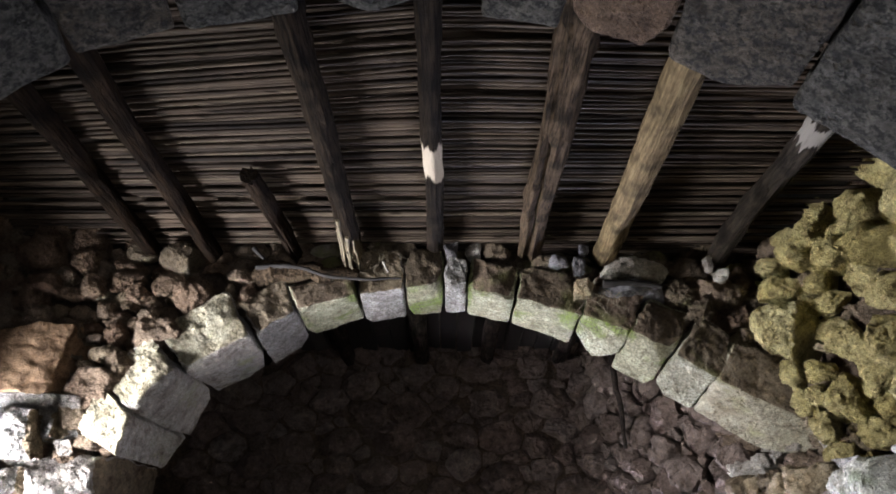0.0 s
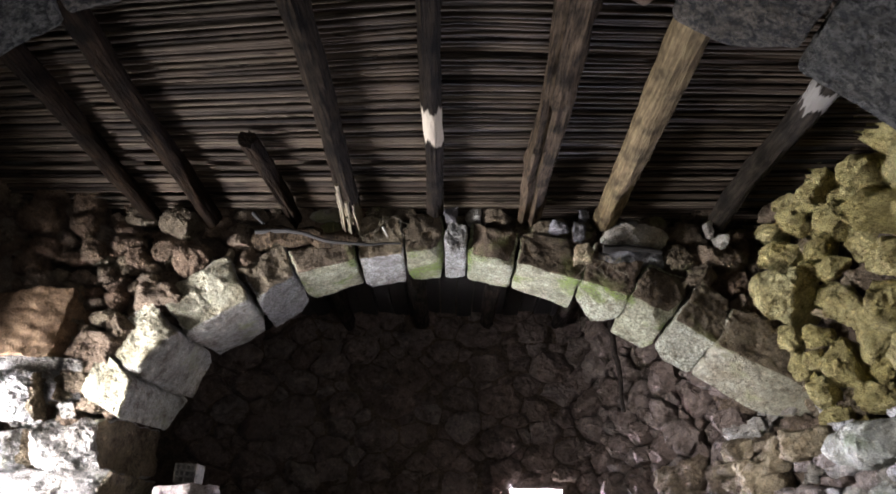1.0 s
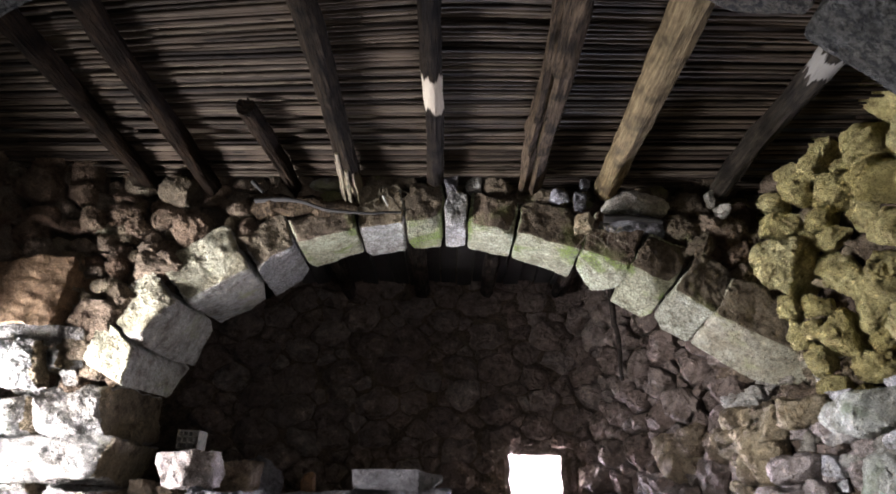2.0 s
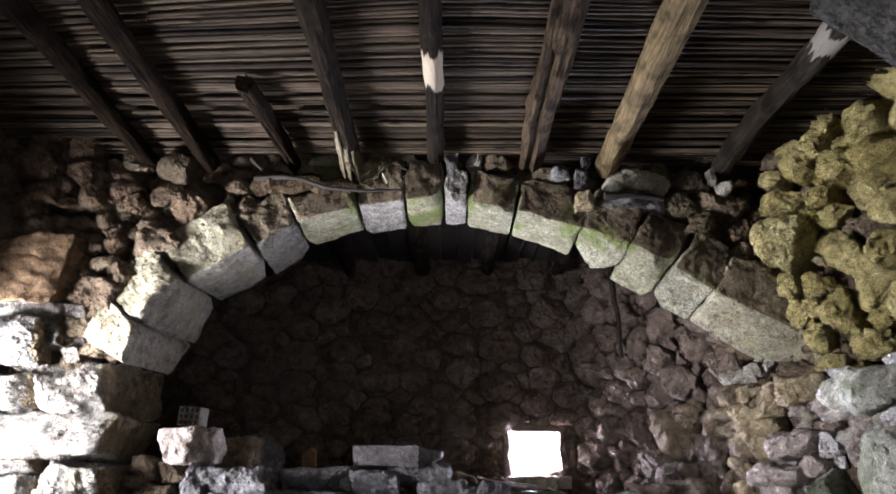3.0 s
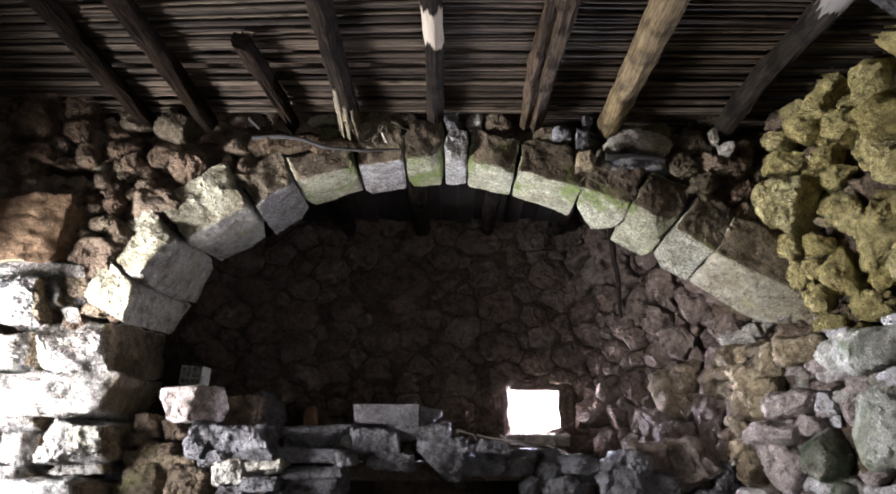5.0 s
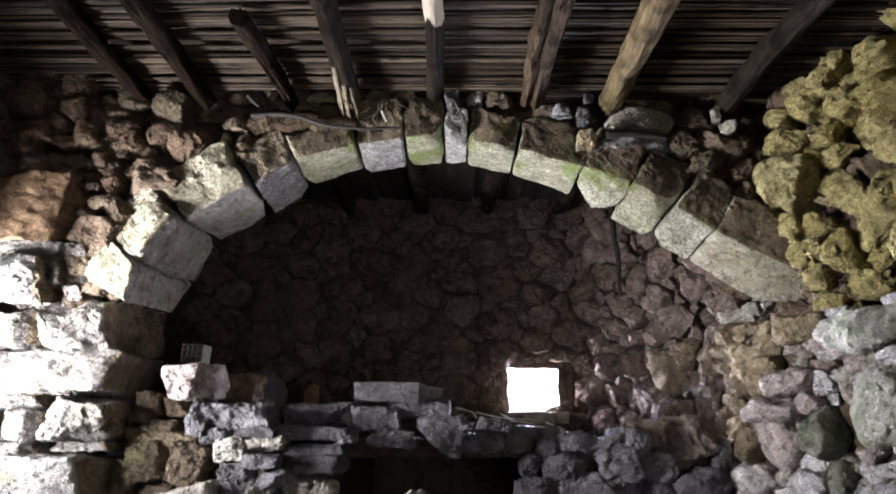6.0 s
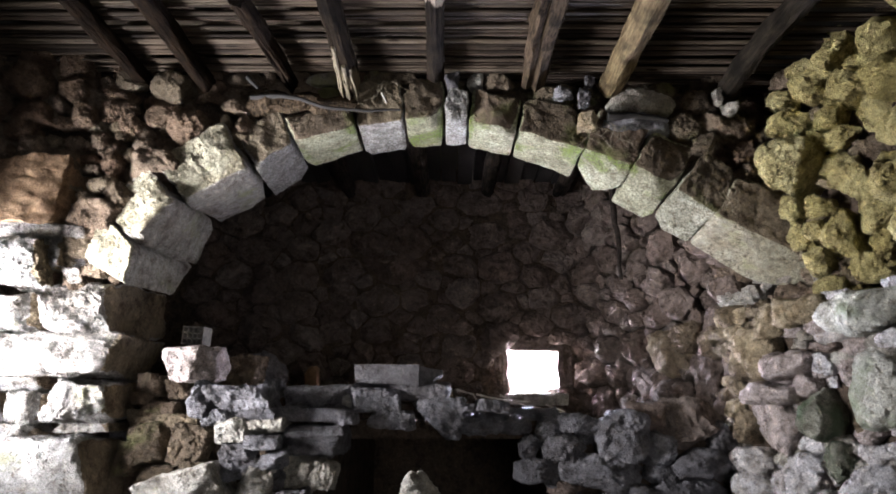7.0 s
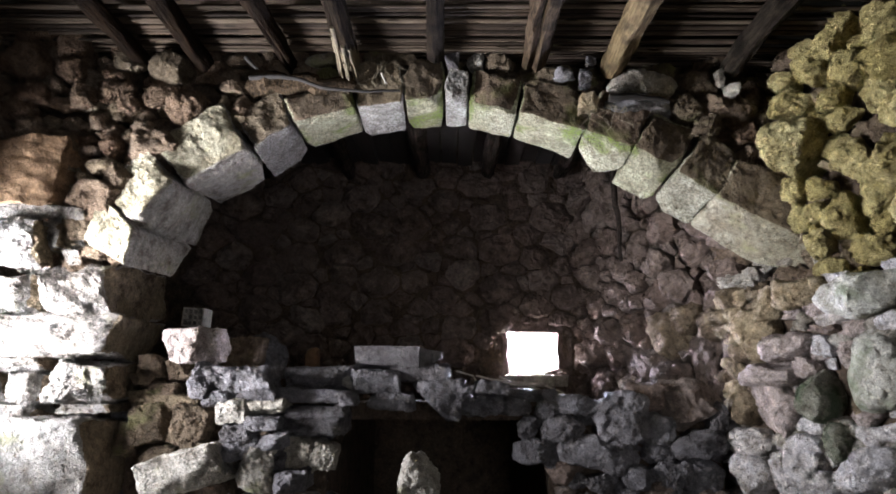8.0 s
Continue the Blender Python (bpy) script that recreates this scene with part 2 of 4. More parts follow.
def chipped(verts, seed, count, toward=None, deep=(0.7, 0.95)):
    """Knocks flat facets off a stone: points beyond a plane fall back on to it."""
    r = random.Random(seed)
    mid = sum(verts, Vector()) / len(verts)
    for _ in range(count):
        d = Vector((r.gauss(0, 1), r.gauss(0, 1), r.gauss(0, 1))).normalized()
        if toward is not None:
            d = (d * 0.75 + toward).normalized()
        far = max((v - mid).dot(d) for v in verts)
        lim = far * r.uniform(*deep)
        for v in verts:
            over = (v - mid).dot(d) - lim
            if over > 0:
                v -= d * over * 0.96
    return verts


def block(corners, seed, n=9, bevel=0.22, rough=1.0, chips=0, smooth_below=False):
    """A worn block: a rounded box, pulled into eight corners (bits x, y, z), with a rough skin."""
    corners = [Vector(c) for c in corners]
    size = min((corners[a] - corners[b]).length for a, b in ((0, 1), (0, 2), (0, 4)))
    verts, faces, index, base, wear = [], [], {}, [], []
    steps = [-1 + 2 * i / n for i in range(n + 1)]
    steps = [math.copysign(abs(s) ** 0.8, s) for s in steps]

    def vert(i, j, k):
        key = (i, j, k)
        if key not in index:
            v = Vector((steps[i], steps[j], steps[k]))
            q = Vector([max(-1 + bevel, min(1 - bevel, c)) for c in v])
            d = v - q
            p = q + d.normalized() * bevel if d.length > 1e-6 else v
            a, b, c = ((p + Vector((1, 1, 1))) / 2)
            w = Vector()
            for bits, corner in enumerate(corners):
                w += corner * ((a if bits & 1 else 1 - a) * (b if bits & 2 else 1 - b) * (c if bits & 4 else 1 - c))
            index[key] = len(verts)
            worn = rough
            if smooth_below:
                worn = rough * (0.45 + 0.55 * max(0.0, 1 - 2.2 * b) * min(1.0, 0.25 + 1.5 * c))
            base.append(w)
            verts.append(w)
            wear.append(worn)
        return index[key]

    for axis in range(3):
        for end in (0, n):
            for i in range(n):
                for j in range(n):
                    quad = []
                    for di, dj in ((0, 0), (1, 0), (1, 1), (0, 1)):
                        key = [0, 0, 0]
                        key[axis], key[(axis + 1) % 3], key[(axis + 2) % 3] = end, i + di, j + dj
                        quad.append(vert(*key))
                    faces.append(quad if end else quad[::-1])
    verts = [v.copy() for v in verts]
    if chips:
        chipped(verts, seed, chips)
    return [v + craggy(v, seed, size, w) for v, w in zip(verts, wear)], faces


def brick_corners(x0, x1, y0, y1, z0, z1, seed=0, skew=0.0):
    r = random.Random(seed)
    out = []
    for bits in range(8):
        p = Vector((x1 if bits & 1 else x0, y1 if bits & 2 else y0, z1 if bits & 4 else z0))
        out.append(p + skew * Vector((r.uniform(-1, 1) * (x1 - x0), r.uniform(-1, 1) * (y1 - y0), r.uniform(-1, 1) * (z1 - z0))))
    return out


def boxes(spans):
    """Plain boxes x0, x1, y0, y1, z0, z1 as one vertex and face list."""
    verts, faces = [], []
    for x0, x1, y0, y1, z0, z1 in spans:
        k = len(verts)
        verts += [(x, y, z) for z in (z0, z1) for y in (y0, y1) for x in (x0, x1)]
        faces += [[k + i for i in f] for f in ((0, 2, 3, 1), (4, 5, 7, 6), (0, 1, 5, 4), (2, 6, 7, 3), (0, 4, 6, 2), (1, 3, 7, 5))]
    return verts, faces


def packed(u0, u1, v0, v1, big, small, seed, tries=2600):
    """Centres and radii of stones of mixed size packed in a rectangle."""
    r = random.Random(seed)
    sites = []
    for i in range(tries):
        rad = small + (big - small) * (1 - i / tries) ** 2.2 * r.uniform(0.75, 1.0)
        u, v = r.uniform(u0, u1), r.uniform(v0, v1)
        if all((u - a) ** 2 + (v - b) ** 2 > (0.9 * (rad + c)) ** 2 for a, b, c in sites):
            sites.append((u, v, rad))
    return sites


def cell(i, sites, reach):
    """The share of the plane that belongs to site i, as a polygon."""
    u, v, rad = sites[i]
    poly = [(u - reach, v - reach), (u + reach, v - reach), (u + reach, v + reach), (u - reach, v + reach)]
    near = sorted((s for j, s in enumerate(sites) if j != i), key=lambda s: (s[0] - u) ** 2 + (s[1] - v) ** 2)[:18]
    for a, b, c in near:
        nx, ny = a - u, b - v
        lim = (a * a + b * b - c * c - u * u - v * v + rad * rad) / 2
        out = []
        for (x0, y0), (x1, y1) in zip(poly, poly[1:] + poly[:1]):
            d0, d1 = nx * x0 + ny * y0 - lim, nx * x1 + ny * y1 - lim
            if d0 <= 0:
                out.append((x0, y0))
            if d0 * d1 < 0:
                f = d0 / (d0 - d1)
                out.append((x0 + f * (x1 - x0), y0 + f * (y1 - y0)))
        poly = out
        if len(poly) < 3:
            break
    return poly


def even(poly, count, cut=0.05):
    """The outline with blunted corners, as evenly spaced points."""
    for _ in range(2):
        poly = [q for (x0, y0), (x1, y1) in zip(poly, poly[1:] + poly[:1]) for q in (((1 - cut) * x0 + cut * x1, (1 - cut) * y0 + cut * y1), (cut * x0 + (1 - cut) * x1, cut * y0 + (1 - cut) * y1))]
    pts = [Vector(p) for p in poly]
    lengths = [(b - a).length for a, b in zip(pts, pts[1:] + pts[:1])]
    total, out, k, walked = sum(lengths), [], 0, 0.0
    for i in range(count):
        goal = total * i / count
        while walked + lengths[k] < goal and k < len(lengths) - 1:
            walked += lengths[k]
            k += 1
        out.append(pts[k].lerp(pts[(k + 1) % len(pts)], (goal - walked) / max(lengths[k], 1e-9)))
    return out


def facing_stone(poly, place, seed, gap=0.008, proud=0.05, rough=1.0, count=24, rings=7, chips=5, tilt=0.3, flatness=7.0):
    """A stone of a rubble wall from its outline (u, v) in the wall's face: place(u, v, out) gives its points."""
    r = random.Random(seed)
    pts = even(poly, count)
    mid = sum(pts, Vector((0, 0))) / count
    size = 2 * sum((p - mid).length for p in pts) / count
    if size < 0.03:
        return None
    shrink = max(0.6, 1 - 2 * gap / size)
    lift = proud * r.uniform(0.3, 1.3) * min(1.5, size / 0.16)
    tu, tv, peak = r.uniform(-tilt, tilt), r.uniform(-tilt, tilt), Vector((r.uniform(-0.2, 0.2), r.uniform(-0.2, 0.2))) * size
    levels = [(0.94, -0.9), (1.0, -0.3)] + [(1.0 - (i / rings) ** 1.25, 1.0 - 0.95 * (1 - (i + 0.25) / rings) ** flatness) for i in range(rings)]
    verts, faces = [], []
    for s, h in levels:
        for p in pts:
            q = mid + (p - mid) * shrink * s + peak * (1 - s)
            out = lift * h + (tu * (q.x - mid.x) + tv * (q.y - mid.y)) * (0.6 if h > 0 else 0.1)
            verts.append(place(q.x, q.y, out))
    verts.append(place(mid.x + peak.x, mid.y + peak.y, lift * 1.02))
    if chips:
        chipped(verts, seed, chips, place(mid.x, mid.y, 1.0) - place(mid.x, mid.y, 0.0), (0.55, 0.92))
    verts = [w + craggy(w, seed, size, rough) * (1.0 if i >= 2 * count else 0.4) for i, w in enumerate(verts)]
    n = len(levels)
    for ring in range(n - 1):
        for i in range(count):
            a, b = ring * count + i, ring * count + (i + 1) % count
            faces.append((a, b, b + count, a + count))
    last = (n - 1) * count
    faces += [(last + i, last + (i + 1) % count, last + count) for i in range(count)]
    return verts, faces


def rubble(parent, region, place, keep, material_of, seed, big=0.13, small=0.035, flat=1.5, proud=0.05, rough=1.0, gap=0.008, tries=2600, count=24, rings=7, chips=5, tilt=0.3):
    """Fills region (u0, u1, v0, v1) of a wall's face with fitted stones wherever keep(u, v) allows."""
    u0, u1, v0, v1 = region
    sites = packed(u0, u1, v0 * flat, v1 * flat, big * flat ** 0.5, small * flat ** 0.5, seed, tries)
    made = 0
    for i, (u, v, rad) in enumerate(sites):
        if not keep(u, v / flat):
            continue
        poly = [(a, b / flat) for a, b in cell(i, sites, 2.2 * rad)]
        if len(poly) < 3:
            continue
        shape = facing_stone(poly, place, seed * 1000 + i, gap, proud, rough, count, rings, chips, tilt)
        if shape:
            part("stone", *shape, material_of(u, v / flat, seed * 1000 + i), parent)
            made += 1
    return made


def outline(u, v, w, h, lean, seed):
    """An uneven many-cornered outline w wide and h high about (u, v)."""
    r = random.Random(seed)
    n = r.randint(5, 8)
    turn, start = radians(-lean), r.uniform(0, 6.28)
    pts = []
    for k in range(n):
        a = start + 2 * math.pi * (k + r.uniform(-0.28, 0.28)) / n
        c, q = math.cos(a), math.sin(a)
        d = r.uniform(0.92, 1.1) / (abs(c) ** 4 + abs(q) ** 4) ** 0.25
        x, y = c * d * w / 2, q * d * h / 2
        pts.append((u + x * math.cos(turn) - y * math.sin(turn), v + x * math.sin(turn) + y * math.cos(turn)))
    return pts


def laid(parent, place, rows, seed, proud=0.09, rough=1.0, count=40, rings=12, chips=7, tilt=0.35, grow=1.12):
    """Stones set one by one in a wall's face: middle, width, height, lean and material of each."""
    for i, (u, v, w, h, lean, skin) in enumerate(rows):
        shape = facing_stone(outline(u, v, grow * w, grow * h, lean, seed + i), place, seed + i, 0.002, proud, rough, count, rings, chips, tilt)
        part("stone", *shape, skin, parent)


def besides(rows, keep, share=0.46):
    """keep, but for the spots that laid stones take up."""
    def allowed(u, v):
        return keep(u, v) and not any(((u - a) / w) ** 2 + ((v - b) / h) ** 2 < share ** 2 for a, b, w, h, _, _ in rows)
    return allowed


# ---- the setting ----
CEILING = 3.25
tagged(part("ground", *boxes([(-900, 900, -900, 900, -0.6, -0.12)]), GROUND, smooth=False), "dry stony ground round the stone house", "ground", kind="structure")
tagged(part("floor", *boxes([(-2.9, 2.5, -1.9, 5.9, -0.119, 0.0)]), DIRT, smooth=False), "trodden dirt floor of the ruined house", "floor", kind="structure")


def line_at(points, u):
    """Place and outward normal (to its left-hand side) at length u along a line in plan."""
    for (x0, y0), (x1, y1) in zip(points, points[1:]):
        d = math.hypot(x1 - x0, y1 - y0)
        if u <= d or (x1, y1) == points[-1]:
            f = u / d
            return Vector((x0 + f * (x1 - x0), y0 + f * (y1 - y0), 0)), Vector((-(y1 - y0) / d, (x1 - x0) / d, 0))
        u -= d


def wall_along(points, back, thick, z0, z1):
    """A wall mass that follows a line in plan, set back from its face."""
    verts, faces = [], []
    n = len(points)
    for i, (x, y) in enumerate(points):
        a, b = points[max(0, i - 1)], points[min(n - 1, i + 1)]
        d = math.hypot(b[0] - a[0], b[1] - a[1])
        nx, ny = (b[1] - a[1]) / d, -(b[0] - a[0]) / d
        verts += [(x + nx * k, y + ny * k, z) for k in (back, back + thick) for z in (z0, z1)]
    for i in range(n - 1):
        k = 4 * i
        faces += [(k, k + 4, k + 5, k + 1), (k + 2, k + 3, k + 7, k + 6), (k + 1, k + 5, k + 7, k + 3), (k, k + 2, k + 6, k + 4)]
    faces += [(0, 1, 3, 2), (4 * n - 4, 4 * n - 2, 4 * n - 1, 4 * n - 3)]
    return verts, faces


def pick(*choices):
    return lambda u, v, seed: choices[random.Random(seed).randrange(len(choices))]


# East wall: runs straight past the camera, then bends in behind the arch to meet the north wall.
EAST = [(2.05, -1.6), (2.03, 1.0), (1.99, 2.4), (1.95, 3.2), (1.9, 3.75), (1.66, 4.2), (1.3, 4.8), (1.0, 5.3)]
wall_east = tagged(part("wall_east", *wall_along(EAST, 0.03, 0.55, 0.0, 3.55), EARTH, smooth=False), "rough rubble wall of ochre and brown limestone", "wall", kind="structure")


def on_east(u, v, out):
    p, n = line_at(EAST, u)
    return p + n * (out + 0.02) + Vector((0, 0, v))


def east_material(u, v, seed):
    pick_one = random.Random(seed).random()
    if u > 5.75:
        return TAN_RUBBLE if pick_one < 0.45 - 1.0 * (u - 5.75) else BACK_RUBBLE
    if v > 1.72 and u > 4.95:
        return YELLOW_RUBBLE if u < 5.25 and v > 1.9 and pick_one < 0.4 else TAN_RUBBLE if pick_one < 0.75 else PALE_RUBBLE
    if v > 2.0:
        return YELLOW_RUBBLE
    if u > 5.3:
        return TAN_RUBBLE if pick_one < 0.5 + max(0.0, 3.0 * (v - 1.4)) else CHALK
    return CHALK if pick_one < 0.7 else WHITE_RUBBLE


EAST_STONES = [
    (6.004, 1.716, 0.262, 0.370, 0, BACK_RUBBLE), (5.799, 1.556, 0.191, 0.244, -6, BACK_RUBBLE), (5.894, 1.904, 0.213, 0.171, 0, TAN_RUBBLE), (6.298, 1.860, 0.407, 0.219, 0, TAN_RUBBLE),
    (6.133, 1.944, 0.218, 0.173, 0, TAN_RUBBLE), (6.479, 1.679, 0.294, 0.181, 0, BACK_RUBBLE), (6.248, 1.620, 0.269, 0.138, 0, BACK_RUBBLE),
]
laid(wall_east, on_east, EAST_STONES, 1300, proud=0.1, rough=1.1, count=44, rings=14, chips=7, grow=1.18, tilt=0.2)
rubble(wall_east, (4.3, 5.75, 1.8, 2.4), on_east, lambda u, v: u > 4.85 or v < 2.02, east_material, 13, big=0.085, small=0.026, flat=1.5, proud=0.07, rough=1.2, gap=0.008, count=32, rings=10, chips=9, tilt=0.5, tries=2000)
rubble(wall_east, (3.0, 4.75, 1.95, 3.3), on_east, lambda u, v: v > 2.0 and 3.1 < u < 4.5, east_material, 11, big=0.13, small=0.04, flat=1.1, proud=0.11, rough=1.2, gap=0.012, count=40, rings=12, chips=8, tilt=0.45)
rubble(wall_east, (5.45, 7.15, 0.9, 3.3), on_east, besides(EAST_STONES, lambda u, v: u > 5.6 and (u > 5.7 or v < 2.1)), east_material, 12, big=0.125, small=0.03, flat=1.1, proud=0.07, rough=1.3, gap=0.007, count=34, rings=10, chips=11, tilt=0.45, tries=3200)

# The east pier that carries the arch's other end, of pale stones in rough courses.
PIER_EAST = [(1.95, 2.2), (1.75, 2.85), (1.48, 3.75), (1.5, 4.1)]
pier_east = tagged(part("pier_east", *wall_along(PIER_EAST, 0.05, 0.3, 0.0, 1.93), EARTH, smooth=False), "pale chalky rubble pier below the arch end", "pier", kind="structure")


def on_pier(u, v, out):
    p, n = line_at(PIER_EAST, u)
    return p + n * out + Vector((0, 0, v))


PIER_STONES = [
    (1.165, 1.963, 0.368, 0.146, 0, OCHRE), (0.787, 1.902, 0.418, 0.166, 4, PALE_GREEN), (1.461, 1.801, 0.287, 0.257, 0, OCHRE), (1.253, 1.718, 0.359, 0.120, 0, PINK),
    (1.325, 1.591, 0.303, 0.106, 0, PINK), (0.911, 1.678, 0.132, 0.137, 0, PINK), (1.025, 1.710, 0.135, 0.103, 0, CHALK), (1.365, 1.433, 0.338, 0.295, 0, PINK),
    (0.732, 1.593, 0.264, 0.335, 4, PALE_GREEN), (1.054, 1.496, 0.149, 0.230, 0, DARK_MOSS), (0.995, 1.294, 0.120, 0.156, 0, DARK_MOSS), (1.285, 1.155, 0.415, 0.236, 25, CHALK),
    (1.534, 1.273, 0.248, 0.142, 0, CHALK), (1.503, 1.121, 0.212, 0.214, 0, CHALK), (0.820, 1.331, 0.176, 0.111, 0, CHALK), (0.812, 1.208, 0.298, 0.140, 20, CHALK),
    (1.188, 1.281, 0.220, 0.104, 0, CHALK), (1.019, 1.781, 0.251, 0.034, -3, BACK_RUBBLE), (1.350, 1.938, 0.196, 0.164, 0, OCHRE), (0.975, 1.820, 0.220, 0.073, 0, CHALK),
    (1.130, 1.618, 0.136, 0.100, 0, PINK), (0.865, 1.484, 0.086, 0.137, 0, TAN_RUBBLE), (0.637, 1.789, 0.150, 0.087, 0, CHALK), (0.857, 1.773, 0.174, 0.084, 0, PINK),
    (0.695, 1.357, 0.126, 0.128, 0, CHALK), (1.062, 1.126, 0.158, 0.118, 0, CHALK), (1.530, 1.434, 0.126, 0.166, 0, TAN_RUBBLE),
]
laid(pier_east, on_pier, PIER_STONES, 1500, proud=0.11, rough=1.0, count=44, rings=14, chips=9, grow=1.0, tilt=0.3)
rubble(pier_east, (0.3, 1.95, 0.85, 2.0), lambda u, v, out: on_pier(u, v, out - 0.03), besides(PIER_STONES, lambda u, v: u < 1.9 and v > 0.9), lambda u, v, seed: pick(TAN_RUBBLE, OCHRE)(u, v, seed) if u > 1.4 and v > 1.4 else pick(CHALK, CHALK, PINK, PALE_RUBBLE)(u, v, seed), 14, big=0.07, small=0.022, flat=2.0, proud=0.06, rough=1.1, gap=0.006, count=30, rings=9, chips=8, tilt=0.45, tries=3000)

# North wall with its small window.
WIN = (0.43, 0.81, 1.62, 1.96)
NORTH_Y = 5.3
wall_north = tagged(part("wall_north", *boxes([(-2.9, WIN[0] - 0.03, 5.315, 5.6, 0, 3.55), (WIN[1] + 0.03, 1.7, 5.315, 5.6, 0, 3.55),
                    (WIN[0] - 0.03, WIN[1] + 0.03, 5.315, 5.6, 0, WIN[2] - 0.03), (WIN[0] - 0.03, WIN[1] + 0.03, 5.315, 5.6, WIN[3] + 0.03, 3.55)]), EARTH, smooth=False),
                    "brown rubble end wall with a small square window", "wall", kind="structure")
rubble(wall_north, (-2.3, 1.15, 1.3, 3.3), lambda u, v, out: Vector((u, NORTH_Y - out, v)),
       lambda u, v: not (WIN[0] - 0.055 < u < WIN[1] + 0.04 and WIN[2] - 0.05 < v < WIN[3] + 0.035) and u < 1.05 and u > -1.9, pick(BACK_RUBBLE), 21,
       big=0.14, small=0.03, flat=1.45, proud=0.045, rough=1.2, gap=0.006, tries=3000, count=32, rings=9, chips=9, tilt=0.35)
window_1 = root("window_1", (0.62, 5.5, 1.62), "small unglazed window opening in rubble, bright daylight behind", "window", kind="structure")
for spot, name in (((WIN[0] - 0.1, WIN[0] + 0.01, 5.312, 5.59, WIN[2] - 0.02, WIN[3]), "jamb"), ((WIN[1] - 0.01, WIN[1] + 0.1, 5.312, 5.59, WIN[2] - 0.02, WIN[3]), "jamb"),
                   ((WIN[0] - 0.12, WIN[1] + 0.1, 5.312, 5.6, WIN[3] - 0.02, WIN[3] + 0.09), "lintel"), ((WIN[0] - 0.03, WIN[1] + 0.04, 5.2, 5.6, WIN[2] - 0.07, WIN[2] + 0.012), "window_sill")):
    part(name, *block(brick_corners(*spot, seed=int(100 * spot[0]) + 50, skew=0.03), 61, 14, 0.1, 0.8), PALE_RUBBLE if name == "window_sill" else BACK_RUBBLE, window_1)

# West wall with the doorway that lights the bay, and the south wall behind the camera.
wall_west = tagged(part("wall_west", *boxes([(-2.9, -2.34, -1.6, 2.3, 0, 3.55), (-2.9, -2.34, 3.25, 5.34, 0, 3.55), (-2.9, -2.34, 2.3, 3.25, 2.24, 3.55)]), ROUGH_WALL, smooth=False),
                   "rubble side wall with an open doorway", "wall", kind="structure")
rubble(wall_west, (1.3, 3.6, 2.0, 3.3), lambda u, v, out: Vector((-2.3 + out, u, v)), lambda u, v: v > 2.36, pick(BROWN_RUBBLE), 31, big=0.12, small=0.04, flat=1.7, proud=0.06)
door_1 = root("door_1", (-2.6, 2.78, 0.0), "open doorway with stone jambs", "doorway", kind="structure")
for spot, name in (((-2.86, -2.3, 2.2, 2.32, 0, 2.19), "jamb"), ((-2.86, -2.3, 3.23, 3.34, 0, 2.19), "jamb"), ((-2.88, -2.28, 2.1, 3.4, 2.18, 2.34), "lintel")):
    part(name, *block(brick_corners(*spot, seed=5, skew=0.01), 71, 8, 0.12, 0.4), DRESSED, door_1)
tagged(part("wall_south", *boxes([(-2.9, 0.65, -2.1, -1.6, 0, 3.55), (1.75, 2.5, -2.1, -1.6, 0, 3.55), (0.65, 1.75, -2.1, -1.6, 2.1, 3.55)]), ROUGH_WALL, smooth=False), "rubble wall with the entrance doorway", "wall", kind="structure")


# Ceiling: a mat of reeds side by side, earth above it.
def reed_mat(seed):
    r = random.Random(seed)
    verts, faces = boxes([(-2.85, 2.4, -1.9, 5.8, CEILING + 0.09, CEILING + 0.3)])
    y = -1.5
    while y < 4.02:
        rad = r.uniform(0.0068, 0.0122)
        y += rad * r.choice((0.9, 1.0, 1.15, 1.3, 1.6, 2.0))
        drop, lean, phase = r.uniform(-0.008, 0.016), r.gauss(0, 0.006), r.uniform(0, 6)
        x, knot = -2.3 + r.uniform(-0.1, 0), r.uniform(0.18, 0.3)
        rings = []
        while x < 1.98:
            rings += [(x, 0.98), (x + knot - 0.018, 0.98), (x + knot - 0.013, 1.1), (x + knot - 0.006, 0.86)]
            x += knot
            knot = r.uniform(0.16, 0.32)
        k, sides = len(verts), 7
        for x, fat in rings:
            taper = 1.0 - 0.06 * (x + 2.3)
            fan = 0.1 * max(0.0, min(1.0, (2.9 - y) / 0.9))
            cy = y + (lean - fan) * x * (1 if x < 0 else -0.5) + 0.005 * math.sin(2.2 * x + phase) + 0.002 * math.sin(6.1 * x + 3 * phase)
            cz = CEILING - drop + 0.002 * math.sin(1.7 * x + phase * 2)
            for s in range(sides):
                a = 2 * math.pi * s / sides
                verts.append((x, cy + rad * fat * taper * math.cos(a), cz + rad * fat * taper * math.sin(a)))
        for i in range(len(rings) - 1):
            for s in range(sides):
                a, b = k + i * sides + s, k + i * sides + (s + 1) % sides
                faces.append((a, b, b + sides, a + sides))
        y += rad
    return verts, faces


# Boards over the back bay, painted near black in place of shade.
tagged(part("ceiling_back", *boxes([(-2.33 + 0.12 * k, -2.222 + 0.12 * k, 4.05, 5.32, CEILING - 0.006 - 0.012 * (k % 3), CEILING + 0.05) for k in range(35)]), BACK_SHADE, smooth=False),
       "boards over the back bay, coloured near black for its shade", "ceiling", kind="structure")
tagged(part("ceiling", *reed_mat(3), REED, crisp=180), "ceiling of dry brown reeds laid side by side", "ceiling", kind="structure")


# ---- arches ----
def front_of(x):
    return 3.5 + 0.08 * x


